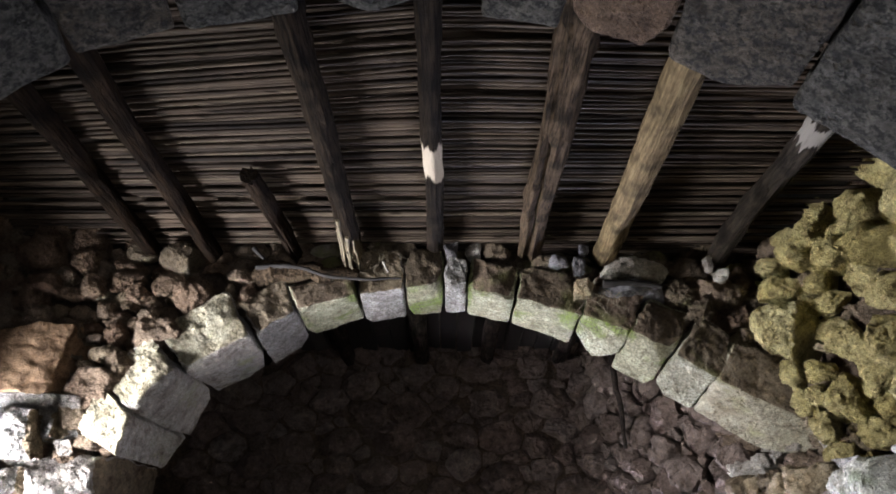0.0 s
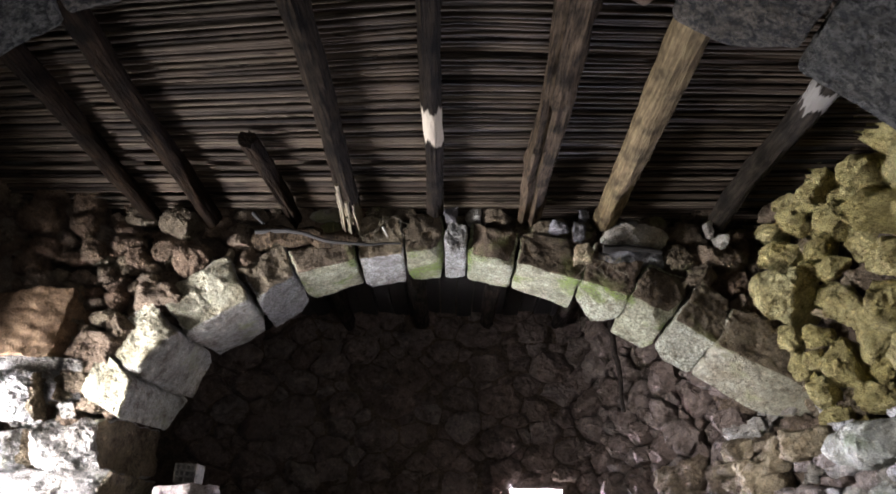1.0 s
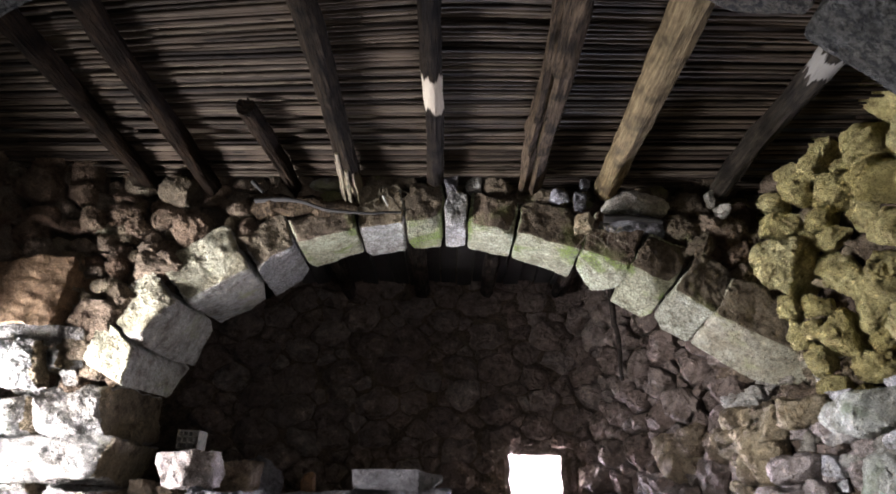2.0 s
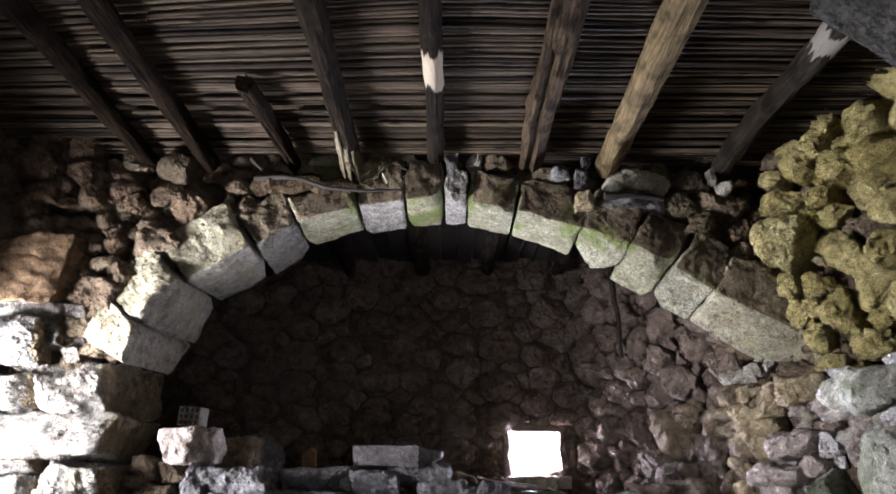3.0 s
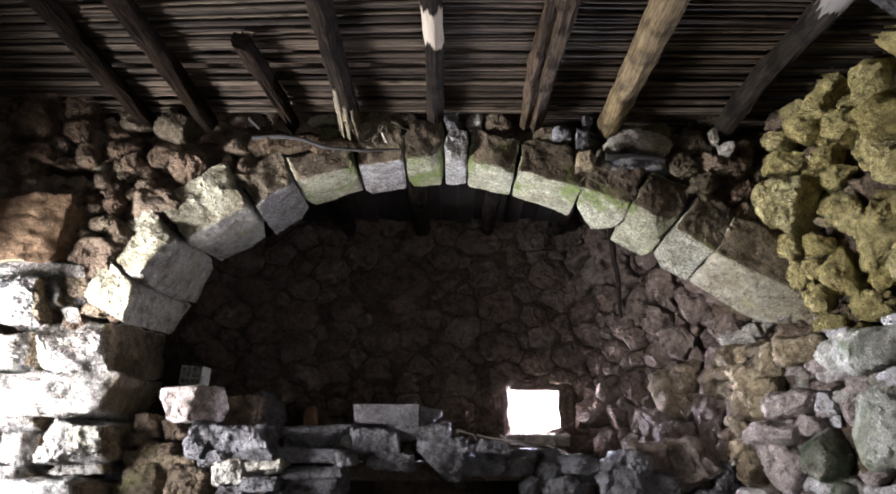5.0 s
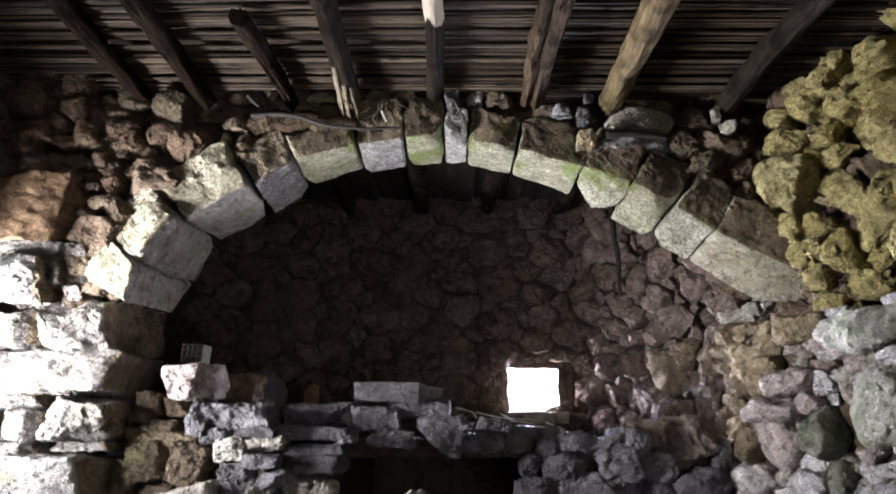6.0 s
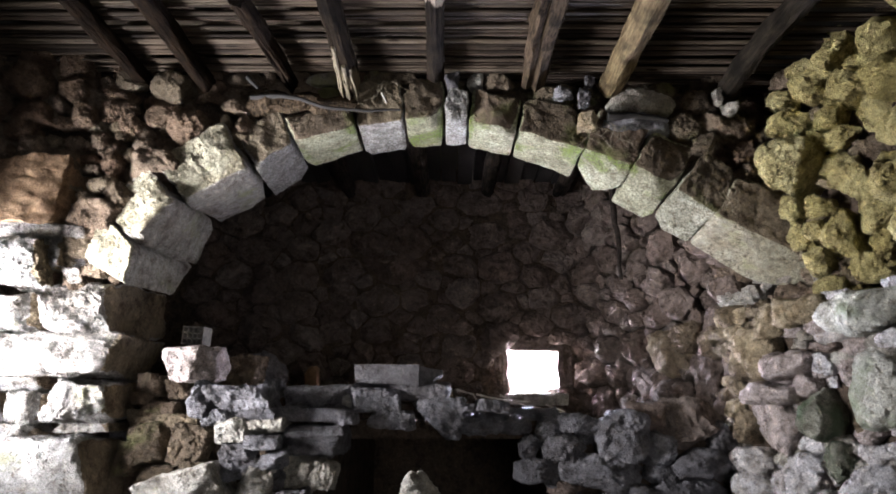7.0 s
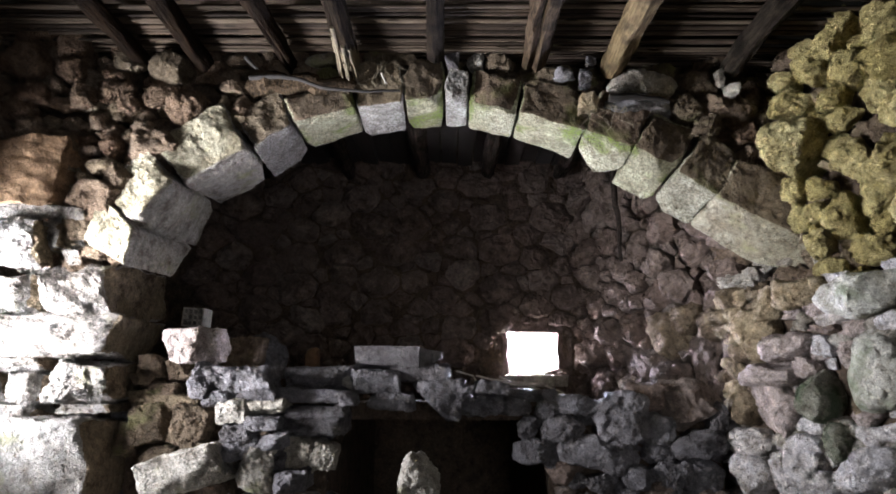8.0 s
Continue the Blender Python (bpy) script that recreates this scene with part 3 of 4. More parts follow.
def lower_line(points, x, ends):
    for (x0, z0), (x1, z1) in zip(points, points[1:]):
        if x0 <= x <= x1:
            return z0 + (z1 - z0) * (x - x0) / (x1 - x0)
    return ends[0] if x < points[0][0] else ends[1]


def arch_mass(points, raise_by, ends, x0, x1, front, back, top):
    """The rubble core over an arch, pier and all, in upright strips."""
    spans, n = [], 56
    for i in range(n):
        a, b = x0 + (x1 - x0) * i / n, x0 + (x1 - x0) * (i + 1) / n
        z = max(lower_line(points, a + 0.001, ends), lower_line(points, b - 0.001, ends))
        if z > 0.01:
            z += raise_by
        spans.append((a, b, front((a + b) / 2), back, z, top))
    return boxes(spans)


def voussoir(p0, p1, middle, deep, front0, front1, back, material, parent, seed, label="", rough=1.0, bevel=0.1, n=20, weathered=None, flare=((0.0, 0.0), (0.0, 0.0))):
    p0, p1, middle = Vector(p0), Vector(p1), Vector(middle)
    n0, n1 = (p0 - middle).normalized(), (p1 - middle).normalized()
    chord = (p1 - p0).normalized() * 0.008
    p0, p1 = p0 + chord, p1 - chord
    q0, q1 = p0 + n0 * deep, p1 + n1 * deep
    corners = [(p0.x, front0, p0.y), (p1.x, front1, p1.y), (p0.x + flare[0][0], back, p0.y + flare[0][1]), (p1.x + flare[1][0], back, p1.y + flare[1][1]),
               (q0.x, front0, q0.y), (q1.x, front1, q1.y), (q0.x + flare[0][0], back, q0.y), (q1.x + flare[1][0], back, q1.y)]
    ob = part("voussoir", *block(corners, seed, n, bevel, rough, chips=4, smooth_below=True), material, parent, label)
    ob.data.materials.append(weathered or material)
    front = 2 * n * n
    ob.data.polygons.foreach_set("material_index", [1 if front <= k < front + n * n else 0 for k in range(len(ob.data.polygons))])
    return ob


JOINTS = [(-1.53, 2.075), (-1.5, 2.28), (-1.31, 2.5), (-0.985, 2.69), (-0.785, 2.84), (-0.475, 2.935), (-0.232, 2.985), (-0.02, 3.007),
          (0.105, 2.985), (0.36, 2.937), (0.715, 2.85), (0.97, 2.765), (1.185, 2.65), (1.395, 2.515), (1.95, 2.235)]
FLARE = [(0.1, 0.02), (0.1, 0.0), (0.02, 0.03)] + [(0.0, 0.0)] * 7 + [(-0.02, -0.045), (-0.055, -0.1), (-0.06, -0.105), (-0.055, -0.09), (-0.09, -0.15)]
DEEP = [0.27, 0.27, 0.27, 0.2, 0.17, 0.23, 0.22, 0.17, 0.18, 0.21, 0.25, 0.26, 0.26, 0.28]
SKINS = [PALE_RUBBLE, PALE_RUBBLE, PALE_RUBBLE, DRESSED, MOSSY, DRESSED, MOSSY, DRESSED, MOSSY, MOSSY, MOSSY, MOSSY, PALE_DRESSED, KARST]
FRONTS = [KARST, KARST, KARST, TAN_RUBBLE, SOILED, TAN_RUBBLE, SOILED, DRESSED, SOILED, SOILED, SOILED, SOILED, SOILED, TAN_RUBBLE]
arch_wall_1 = tagged(part("arch_wall_1", *arch_mass([(-1.64, 2.06)] + JOINTS, 0.13, (0.0, 0.0), -2.4, 1.93, lambda x: front_of(x) + (0.1 if x > -1.55 else 0.24), 4.0, 3.55), EARTH, smooth=False),
                     "rubble cross wall carried on a round stone arch", "arch wall", kind="structure")
arch_1 = root("arch_1", (0.0, 3.8, 2.0), "segmental arch of worn limestone blocks, green with lichen", "arch", kind="structure")
for i, deep in enumerate(DEEP):
    shift = random.Random(i).uniform(-0.025, 0.02)
    shift -= 0.05 if i < 3 else 0.0
    p0, p1 = JOINTS[i], JOINTS[i + 1]
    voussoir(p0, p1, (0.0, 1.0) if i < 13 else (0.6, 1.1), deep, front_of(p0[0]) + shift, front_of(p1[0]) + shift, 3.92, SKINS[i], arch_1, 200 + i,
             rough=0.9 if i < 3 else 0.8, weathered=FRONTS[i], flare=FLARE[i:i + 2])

NEAR = [(-1.75, 1.5), (-1.62, 2.1), (-1.35, 2.4), (-0.94, 2.72), (-0.68, 2.81), (-0.38, 2.87), (0.08, 2.88), (0.3, 2.83), (0.54, 2.725), (0.82, 2.56), (1.1, 2.32), (1.35, 1.98), (1.5, 1.5)]
arch_wall_2 = tagged(part("arch_wall_2", *arch_mass(NEAR, 0.2, (0.0, 0.0), -2.4, 1.93, lambda x: 0.95, 1.34, 3.55), EARTH, smooth=False),
                     "rubble cross wall on the nearer stone arch", "arch wall", kind="structure")
arch_2 = root("arch_2", (-0.15, 1.15, 1.5), "nearer round arch of dark grey dressed stone", "arch", kind="structure")
for i in range(len(NEAR) - 1):
    shift = random.Random(40 + i).uniform(-0.02, 0.02)
    voussoir(NEAR[i], NEAR[i + 1], (-0.16, 1.2), 0.3, 0.9 + shift, 0.9 + shift, 1.4 + shift, GRANITE if i != 7 else BROWN_RUBBLE, arch_2, 300 + i, rough=0.6, bevel=0.1)


def spandrel_keep(u, v):
    if u < -1.56:
        return v > 2.12
    return v > lower_line(JOINTS, u, (0, 0)) + 0.2 + 0.13 * min(1.0, abs(u) / 1.2)


def spandrel_material(u, v, seed):
    return BROWN_RUBBLE if random.Random(seed).random() < 0.7 else TAN_RUBBLE


SPANDREL_WEST = [
    (-1.309, 2.887, 0.206, 0.206, 0, BROWN_RUBBLE), (-1.085, 3.020, 0.192, 0.074, 3, TAN_RUBBLE), (-1.030, 2.918, 0.158, 0.116, -10, BROWN_RUBBLE), (-1.144, 2.932, 0.051, 0.116, 10, TAN_RUBBLE),
    (-1.074, 2.852, 0.163, 0.061, 5, TAN_RUBBLE), (-0.896, 2.938, 0.136, 0.061, 0, BROWN_RUBBLE), (-1.475, 2.687, 0.322, 0.171, -6, BROWN_RUBBLE), (-1.696, 2.595, 0.215, 0.070, 4, TAN_RUBBLE),
    (-1.612, 2.534, 0.167, 0.121, 32, TAN_RUBBLE), (-1.715, 2.414, 0.260, 0.216, 8, BROWN_RUBBLE), (-1.783, 2.287, 0.132, 0.140, 0, TAN_RUBBLE), (-1.710, 2.169, 0.136, 0.066, 0, TAN_RUBBLE),
    (-1.673, 2.701, 0.092, 0.129, 0, BROWN_RUBBLE), (-1.740, 2.833, 0.125, 0.107, 0, BROWN_RUBBLE), (-1.919, 2.910, 0.195, 0.090, 5, BROWN_RUBBLE), (-2.044, 2.763, 0.208, 0.164, 10, BROWN_RUBBLE),
    (-1.915, 2.685, 0.144, 0.181, 20, TAN_RUBBLE), (-1.518, 2.798, 0.143, 0.072, 0, BROWN_RUBBLE), (-1.594, 2.760, 0.071, 0.065, 0, TAN_RUBBLE), (-1.674, 3.007, 0.215, 0.091, 0, BROWN_RUBBLE),
    (-1.464, 2.978, 0.189, 0.128, 0, BROWN_RUBBLE), (-1.825, 2.944, 0.114, 0.114, 0, BROWN_RUBBLE), (-1.224, 3.080, 0.192, 0.068, 4, BROWN_RUBBLE), (-1.410, 3.113, 0.207, 0.155, 0, SOILED),
    (-1.904, 3.102, 0.170, 0.141, 0, BROWN_RUBBLE), (-2.069, 3.303, 0.203, 0.193, 0, BROWN_RUBBLE), (-1.894, 3.217, 0.149, 0.130, 0, BROWN_RUBBLE), (-2.119, 3.115, 0.223, 0.158, 0, BROWN_RUBBLE),
    (-2.079, 2.958, 0.189, 0.120, 0, BROWN_RUBBLE), (-2.123, 2.867, 0.161, 0.119, 0, BROWN_RUBBLE), (-1.597, 2.916, 0.137, 0.090, 0, BROWN_RUBBLE), (-1.294, 2.761, 0.166, 0.060, -5, TAN_RUBBLE),
    (-1.632, 3.159, 0.167, 0.105, 0, SOILED), (-0.992, 3.092, 0.171, 0.062, 5, SOILED), (-1.528, 2.591, 0.135, 0.070, 10, BROWN_RUBBLE),
]
SPANDREL_EAST = [
    (1.026, 3.104, 0.305, 0.117, 3, PALE_RUBBLE), (1.334, 3.123, 0.291, 0.118, 8, SOILED), (1.020, 2.991, 0.340, 0.064, 2, GREY_SLAB), (1.475, 2.988, 0.284, 0.142, 6, TAN_RUBBLE),
    (1.262, 2.990, 0.163, 0.135, 0, SOILED), (1.364, 2.885, 0.194, 0.109, 0, SOILED), (1.572, 2.863, 0.233, 0.122, -6, BROWN_RUBBLE), (1.588, 2.721, 0.150, 0.170, 0, BROWN_RUBBLE),
    (1.636, 3.072, 0.159, 0.125, 0, BROWN_RUBBLE), (1.699, 2.954, 0.159, 0.130, 0, SOILED), (1.704, 2.826, 0.126, 0.128, 0, SOILED), (1.118, 3.193, 0.188, 0.066, 0, SOILED),
    (1.437, 3.248, 0.255, 0.086, 0, SOILED), (0.528, 3.153, 0.183, 0.065, 0, SOILED), (1.734, 3.168, 0.129, 0.099, 0, TAN_RUBBLE), (1.792, 2.925, 0.127, 0.162, 0, SOILED),
    (1.738, 2.684, 0.157, 0.158, 0, SOILED),
]


def on_spandrel(u, v, out):
    return Vector((u, front_of(u) + 0.05 - out, v))


laid(arch_wall_1, on_spandrel, SPANDREL_WEST, 4100, proud=0.1, rough=0.85, count=44, rings=14, chips=8, grow=1.04)
laid(arch_wall_1, on_spandrel, SPANDREL_EAST, 4200, proud=0.1, rough=1.1, count=40, rings=12, chips=8)
rubble(arch_wall_1, (-2.35, -0.3, 2.0, 3.3), lambda u, v, out: on_spandrel(u, v, out - 0.03), besides(SPANDREL_WEST, spandrel_keep), spandrel_material, 41,
       big=0.07, small=0.022, flat=1.7, proud=0.07, rough=1.3, gap=0.008, tries=3600, chips=9, count=30, rings=9, tilt=0.6)
rubble(arch_wall_1, (-0.3, 1.95, 2.3, 3.3), lambda u, v, out: on_spandrel(u, v, out - 0.04), besides(SPANDREL_EAST, spandrel_keep), lambda u, v, seed: SOILED if u < 1.6 else YELLOW_RUBBLE, 42,
       big=0.08, small=0.026, flat=1.6, proud=0.06, rough=1.3, gap=0.01, tries=2600, chips=9, count=30, rings=9)


# Pier under the arch: large blocks in courses.
def course(parent, x0, x1, y0, y1, z0, z1, material, seed, skew=0.06, bevel=0.14, rough=1.1, name="stone", label="", n=18, inner=None):
    ob = part(name, *block(brick_corners(x0, x1, y0, y1, z0, z1, seed, skew), seed, n, bevel, rough, chips=10), material, parent, label)
    if inner:
        # the side turned from the door is browner: its shade put into the colour
        ob.data.materials.append(inner)
        ob.data.polygons.foreach_set("material_index", [1 if n * n <= k < 2 * n * n else 0 for k in range(len(ob.data.polygons))])
    return ob


pier = root("pier", (-1.95, 3.7, 0.0), "pier of large pale limestone blocks below the arch", "pier", kind="structure")
for spot in ((-1.94, -1.57, 3.36, 4.0, 1.875, 2.11), (-2.34, -1.95, 3.38, 4.0, 1.87, 2.06), (-2.4, -1.575, 3.34, 4.02, 1.665, 1.865), (-2.4, -1.87, 3.4, 4.0, 1.6, 1.66),
             (-1.865, -1.58, 3.37, 4.0, 1.455, 1.658), (-2.05, -1.875, 3.38, 3.9, 1.45, 1.595), (-2.4, -2.06, 3.4, 3.9, 1.45, 1.6), (-2.4, -1.84, 3.37, 4.0, 1.405, 1.447),
             (-1.83, -1.6, 3.4, 4.0, 1.41, 1.45), (-2.4, -1.62, 3.35, 4.05, 1.0, 1.4), (-2.4, -1.63, 3.35, 4.05, 0.55, 0.99), (-2.4, -1.6, 3.35, 4.05, 0.0, 0.54),
             (-2.12, -1.9, 3.2, 3.6, 2.07, 2.3), (-1.92, -1.84, 3.33, 3.7, 2.16, 2.34), (-1.83, -1.76, 3.36, 3.7, 2.1, 2.17), (-1.84, -1.74, 3.33, 3.7, 2.26, 2.37), (-1.82, -1.75, 3.36, 3.7, 2.18, 2.25)):
    course(pier, *spot, WHITE_RUBBLE if spot[4] > 0.9 else GREY_SLAB, int(1000 * (spot[0] + 5) + 100 * spot[4]), 0.06 if spot[4] > 1.1 else 0.02, rough=0.95 if spot[4] > 1.1 else 0.6, n=30, inner=TAN_RUBBLE)
course(pier, -2.42, -1.79, 3.27, 3.7, 2.38, 2.71, RUSTY, 77, 0.13, 0.05, 0.55, n=30)
# Thin white stone added for the boulder's underside, lit from below.
course(pier, -2.42, -1.82, 3.29, 3.7, 2.325, 2.385, WHITE_RUBBLE, 78, 0.1, 0.1, 1.6)


# ---- things ----
def log(name, x, z, rad, y0, y1, material, label, seed, bend=0.02, slope=0.0, dx=0.0, sides=26, group="roof beams", crack=False, ragged=0.0):
    r = random.Random(seed)
    n = max(12, int((y1 - y0) / 0.05))
    verts, faces = [], []
    knots = [(r.uniform(y0, y1), r.uniform(0, 6.28), r.uniform(0.12, 0.3)) for _ in range(5)]
    for i in range(n + 1):
        f = i / n
        y = y0 + (y1 - y0) * f
        cx = x + dx * (f - 0.5) + bend * noise.noise(Vector((y * 1.1, seed, 0)))
        cz = z + slope * (y - y0) + bend * 0.6 * noise.noise(Vector((y * 1.3, seed, 9)))
        fat = rad * (1.06 - 0.14 * f)
        for s in range(sides):
            a = 2 * math.pi * s / sides
            k = 1 + 0.22 * noise.noise(Vector((math.cos(a) * 1.4, y * 2.2, math.sin(a) * 1.4 + seed))) + 0.16 * noise.noise(Vector((math.cos(a) * 4, y * 7, math.sin(a) * 4 + seed)))
            for ky, ka, kh in knots:
                k += kh * math.exp(-((y - ky) / 0.035) ** 2 - (math.atan2(math.sin(a - ka), math.cos(a - ka)) / 0.45) ** 2)
            if crack and s in (int(0.66 * sides + 1.5 * math.sin(2.3 * y)), int(0.66 * sides + 1.5 * math.sin(2.3 * y)) + 1):
                k -= 0.8 * (0.7 + 0.3 * math.sin(3 * y + seed))
            end = ragged * r.uniform(-1, 1) if i in (0, n) else 0
            verts.append((cx + fat * k * math.cos(a), y + end, cz + fat * k * math.sin(a)))
    for i in range(n):
        for s in range(sides):
            a, b = i * sides + s, i * sides + (s + 1) % sides
            faces.append((a, b, b + sides, a + sides))
    faces += [tuple(range(sides))[::-1], tuple(range(n * sides, (n + 1) * sides))]
    return tagged(part(name, verts, faces, material), label, "beam", group)


WOOD_BARE = wood_material("timber_with_bare_middle", (0.006, 0.0045, 0.0035), (0.025, 0.018, 0.012), (2.42, 2.64))
WOOD_END = wood_material("timber_with_bare_end", (0.006, 0.0045, 0.0034), (0.028, 0.0195, 0.0125), (3.24, 3.7), (0.12, 0.095, 0.06))
WOOD_TOP = wood_material("timber_with_bare_top", (0.017, 0.012, 0.008), (0.095, 0.067, 0.042))
WOOD_GREY = wood_material("greyed_timber", (0.009, 0.0075, 0.0055), (0.038, 0.03, 0.022), (2.3, 2.4), (0.2, 0.185, 0.16))
log("beam", -1.58, 3.175, 0.047, 1.3, 3.5, WOOD_DARK, "thin dark round roof beam under the reeds", 1, slope=0.006)
log("beam", -1.255, 3.172, 0.05, 1.3, 3.5, WOOD_DARK, "dark round roof beam, slightly bent", 2, 0.03)
log("beam", -0.845, 3.175, 0.04, 2.66, 3.52, WOOD_DARK, "short broken stub of a dark beam", 3, 0.02, dx=0.05, ragged=0.02)
CROOKED = log("beam", -0.5, 3.165, 0.05, 1.3, 3.44, WOOD_END, "crooked dark beam with a splintered pale end", 4, 0.03, ragged=0.03)
log("beam", -0.06, 3.18, 0.044, 1.3, 3.4, WOOD_BARE, "thin dark beam with a bare pale patch", 5, 0.02)
log("beam", 0.43, 3.165, 0.07, 1.3, 3.42, WOOD_TOP, "thick cracked brown roof beam", 6, 0.03, crack=True)
log("beam", 0.845, 3.165, 0.066, 1.3, 3.5, WOOD_TAN, "stripped tan roof beam, lighter than its neighbours", 7, 0.02)
log("beam", 1.47, 3.17, 0.056, 1.3, 3.5, WOOD_GREY, "greyed roof beam with a pale weathered patch", 8, 0.03)
# Back bay beams wear the same colour darkened for shade.
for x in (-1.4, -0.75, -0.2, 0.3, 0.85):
    log("beam", x, 3.16, 0.055, 3.9, 5.45, WOOD_SHADED, "dark roof beam in the back bay", 20 + int(10 * x), 0.02, group="back bay beams")
for x in (-1.3, -0.6, 0.1, 0.8, 1.4):
    log("beam", x, 3.16, 0.055, -1.7, 1.0, WOOD_DARK, "dark roof beam over the camera", 40 + int(10 * x), 0.02, group="front bay beams")

def hollowed(xs, inner, ys, zs):
    """A bank from xs[0] to xs[1] with a hollow dug into its front."""
    plan = [(xs[0], ys[0]), (inner[0], ys[0]), (inner[0] + 0.1, ys[1]), (inner[1] - 0.1, ys[1]), (inner[1], ys[0]), (xs[1], ys[0]), (xs[1], ys[2]), (xs[0], ys[2])]
    n = len(plan)
    verts = [(x, y, z) for z in (0.0, zs[0], zs[1]) for x, y in plan]
    faces = [(i, (i + 1) % n, n + (i + 1) % n, n + i) for i in range(n)]
    faces += [(n + i, n + i + 1, 2 * n + i + 1, 2 * n + i) for i in (0, 4, 5, 6)] + [(n + 7, n, 2 * n, 2 * n + 7)]
    faces += [(n + 1, n + 4, 2 * n + 4, 2 * n + 1), (n + 1, n + 2, n + 3, n + 4), tuple(2 * n + i for i in (0, 1, 4, 5, 6, 7))]
    return verts, faces


# Raised fill behind the low wall, up to the window sill.
tagged(part("platform", *hollowed((-2.33, 1.5), (-0.6, 0.52), (4.06, 5.1, 5.33), (1.36, 1.46)), EARTH, smooth=False), "raised earth fill in the back bay", "earth bank", kind="structure")

# Low tumbled wall under the arch, with a dark hollow.
low_wall = tagged(part("low_wall", *boxes([(-1.6, -0.6, 3.72, 4.05, 0.0, 1.42), (0.52, 1.42, 3.86, 4.05, 0.0, 1.36), (-0.6, 0.52, 3.86, 4.05, 1.37, 1.46)]), EARTH, smooth=False),
                  "low tumbled wall of flat stones with a dark hollow", "rubble wall", kind="structure")
LOW_EAST = [
    (0.874, 1.383, 0.260, 0.219, 0, GREY_SLAB), (1.078, 1.333, 0.155, 0.140, 0, GREY_SLAB), (1.247, 1.446, 0.330, 0.238, 5, BACK_RUBBLE), (0.656, 1.452, 0.267, 0.085, 8, GREY_SLAB),
    (0.771, 1.202, 0.366, 0.149, 0, GREY_SLAB), (1.280, 1.250, 0.281, 0.127, -3, GREY_SLAB), (0.592, 1.320, 0.178, 0.134, 0, GREY_SLAB), (0.496, 1.396, 0.098, 0.118, 0, GREY_SLAB),
    (0.408, 1.339, 0.098, 0.106, 0, GREY_SLAB), (0.452, 1.220, 0.206, 0.116, 0, GREY_SLAB), (0.542, 1.184, 0.097, 0.093, 0, GREY_SLAB), (1.284, 1.097, 0.222, 0.158, 0, GREY_SLAB),
    (0.966, 1.090, 0.153, 0.114, 0, GREY_SLAB), (1.116, 1.091, 0.142, 0.141, 0, GREY_SLAB), (0.653, 1.075, 0.136, 0.076, 0, GREY_SLAB), (0.786, 1.070, 0.153, 0.087, 0, GREY_SLAB),
    (0.164, 1.445, 0.255, 0.102, 0, GREY_SLAB), (0.338, 1.437, 0.174, 0.085, 0, GREY_SLAB), (1.077, 1.208, 0.143, 0.110, 0, GREY_SLAB), (1.403, 1.362, 0.115, 0.168, 0, GREY_SLAB),
]


def on_low_wall(u, v, out):
    return Vector((u, 3.82 - out, v))


laid(low_wall, on_low_wall, LOW_EAST, 5100, proud=0.09, rough=0.9, count=40, rings=12, chips=6, grow=1.2, tilt=0.2)
rubble(low_wall, (0.25, 1.75, 0.7, 1.46), lambda u, v, out: on_low_wall(u, v, out - 0.01), besides(LOW_EAST, lambda u, v: 0.5 < u < 1.42), pick(GREY_SLAB, BACK_RUBBLE, BACK_RUBBLE), 51, big=0.08, small=0.03, flat=1.5, proud=0.06, rough=1.2, chips=9, count=30, rings=9, tilt=0.5)
rubble(low_wall, (-1.65, -0.45, 0.9, 1.5), lambda u, v, out: Vector((u, 3.76 - out, v)), lambda u, v: -1.6 < u < -0.55, pick(GREY_SLAB, BROWN_RUBBLE, SOILED), 52, big=0.07, small=0.025, flat=2.2, proud=0.06, rough=1.2, chips=9, count=28, rings=8, tilt=0.5)

SLABS_TOP = [
    (-0.662, 1.577, 0.371, 0.116, -3, GREY_SLAB), (-0.377, 1.561, 0.236, 0.127, 2, GREY_SLAB), (-0.490, 1.578, 0.067, 0.105, 10, PALE_RUBBLE), (-0.139, 1.609, 0.310, 0.094, 3, GREY_SLAB),
    (0.063, 1.521, 0.118, 0.044, -4, GREY_SLAB), (-0.286, 1.468, 0.223, 0.082, 2, GREY_SLAB), (0.234, 1.527, 0.179, 0.060, 6, GREY_SLAB),
]
SLABS_MIDDLE = [
    (-0.646, 1.490, 0.338, 0.066, 2, GREY_SLAB), (-0.628, 1.422, 0.283, 0.044, 0, GREY_SLAB), (-0.667, 1.352, 0.436, 0.093, 1, GREY_SLAB), (-0.690, 1.217, 0.142, 0.147, 0, PALE_RUBBLE),
    (-0.585, 1.217, 0.126, 0.132, 20, PALE_RUBBLE), (-0.490, 1.472, 0.107, 0.052, 0, GREY_SLAB),
]
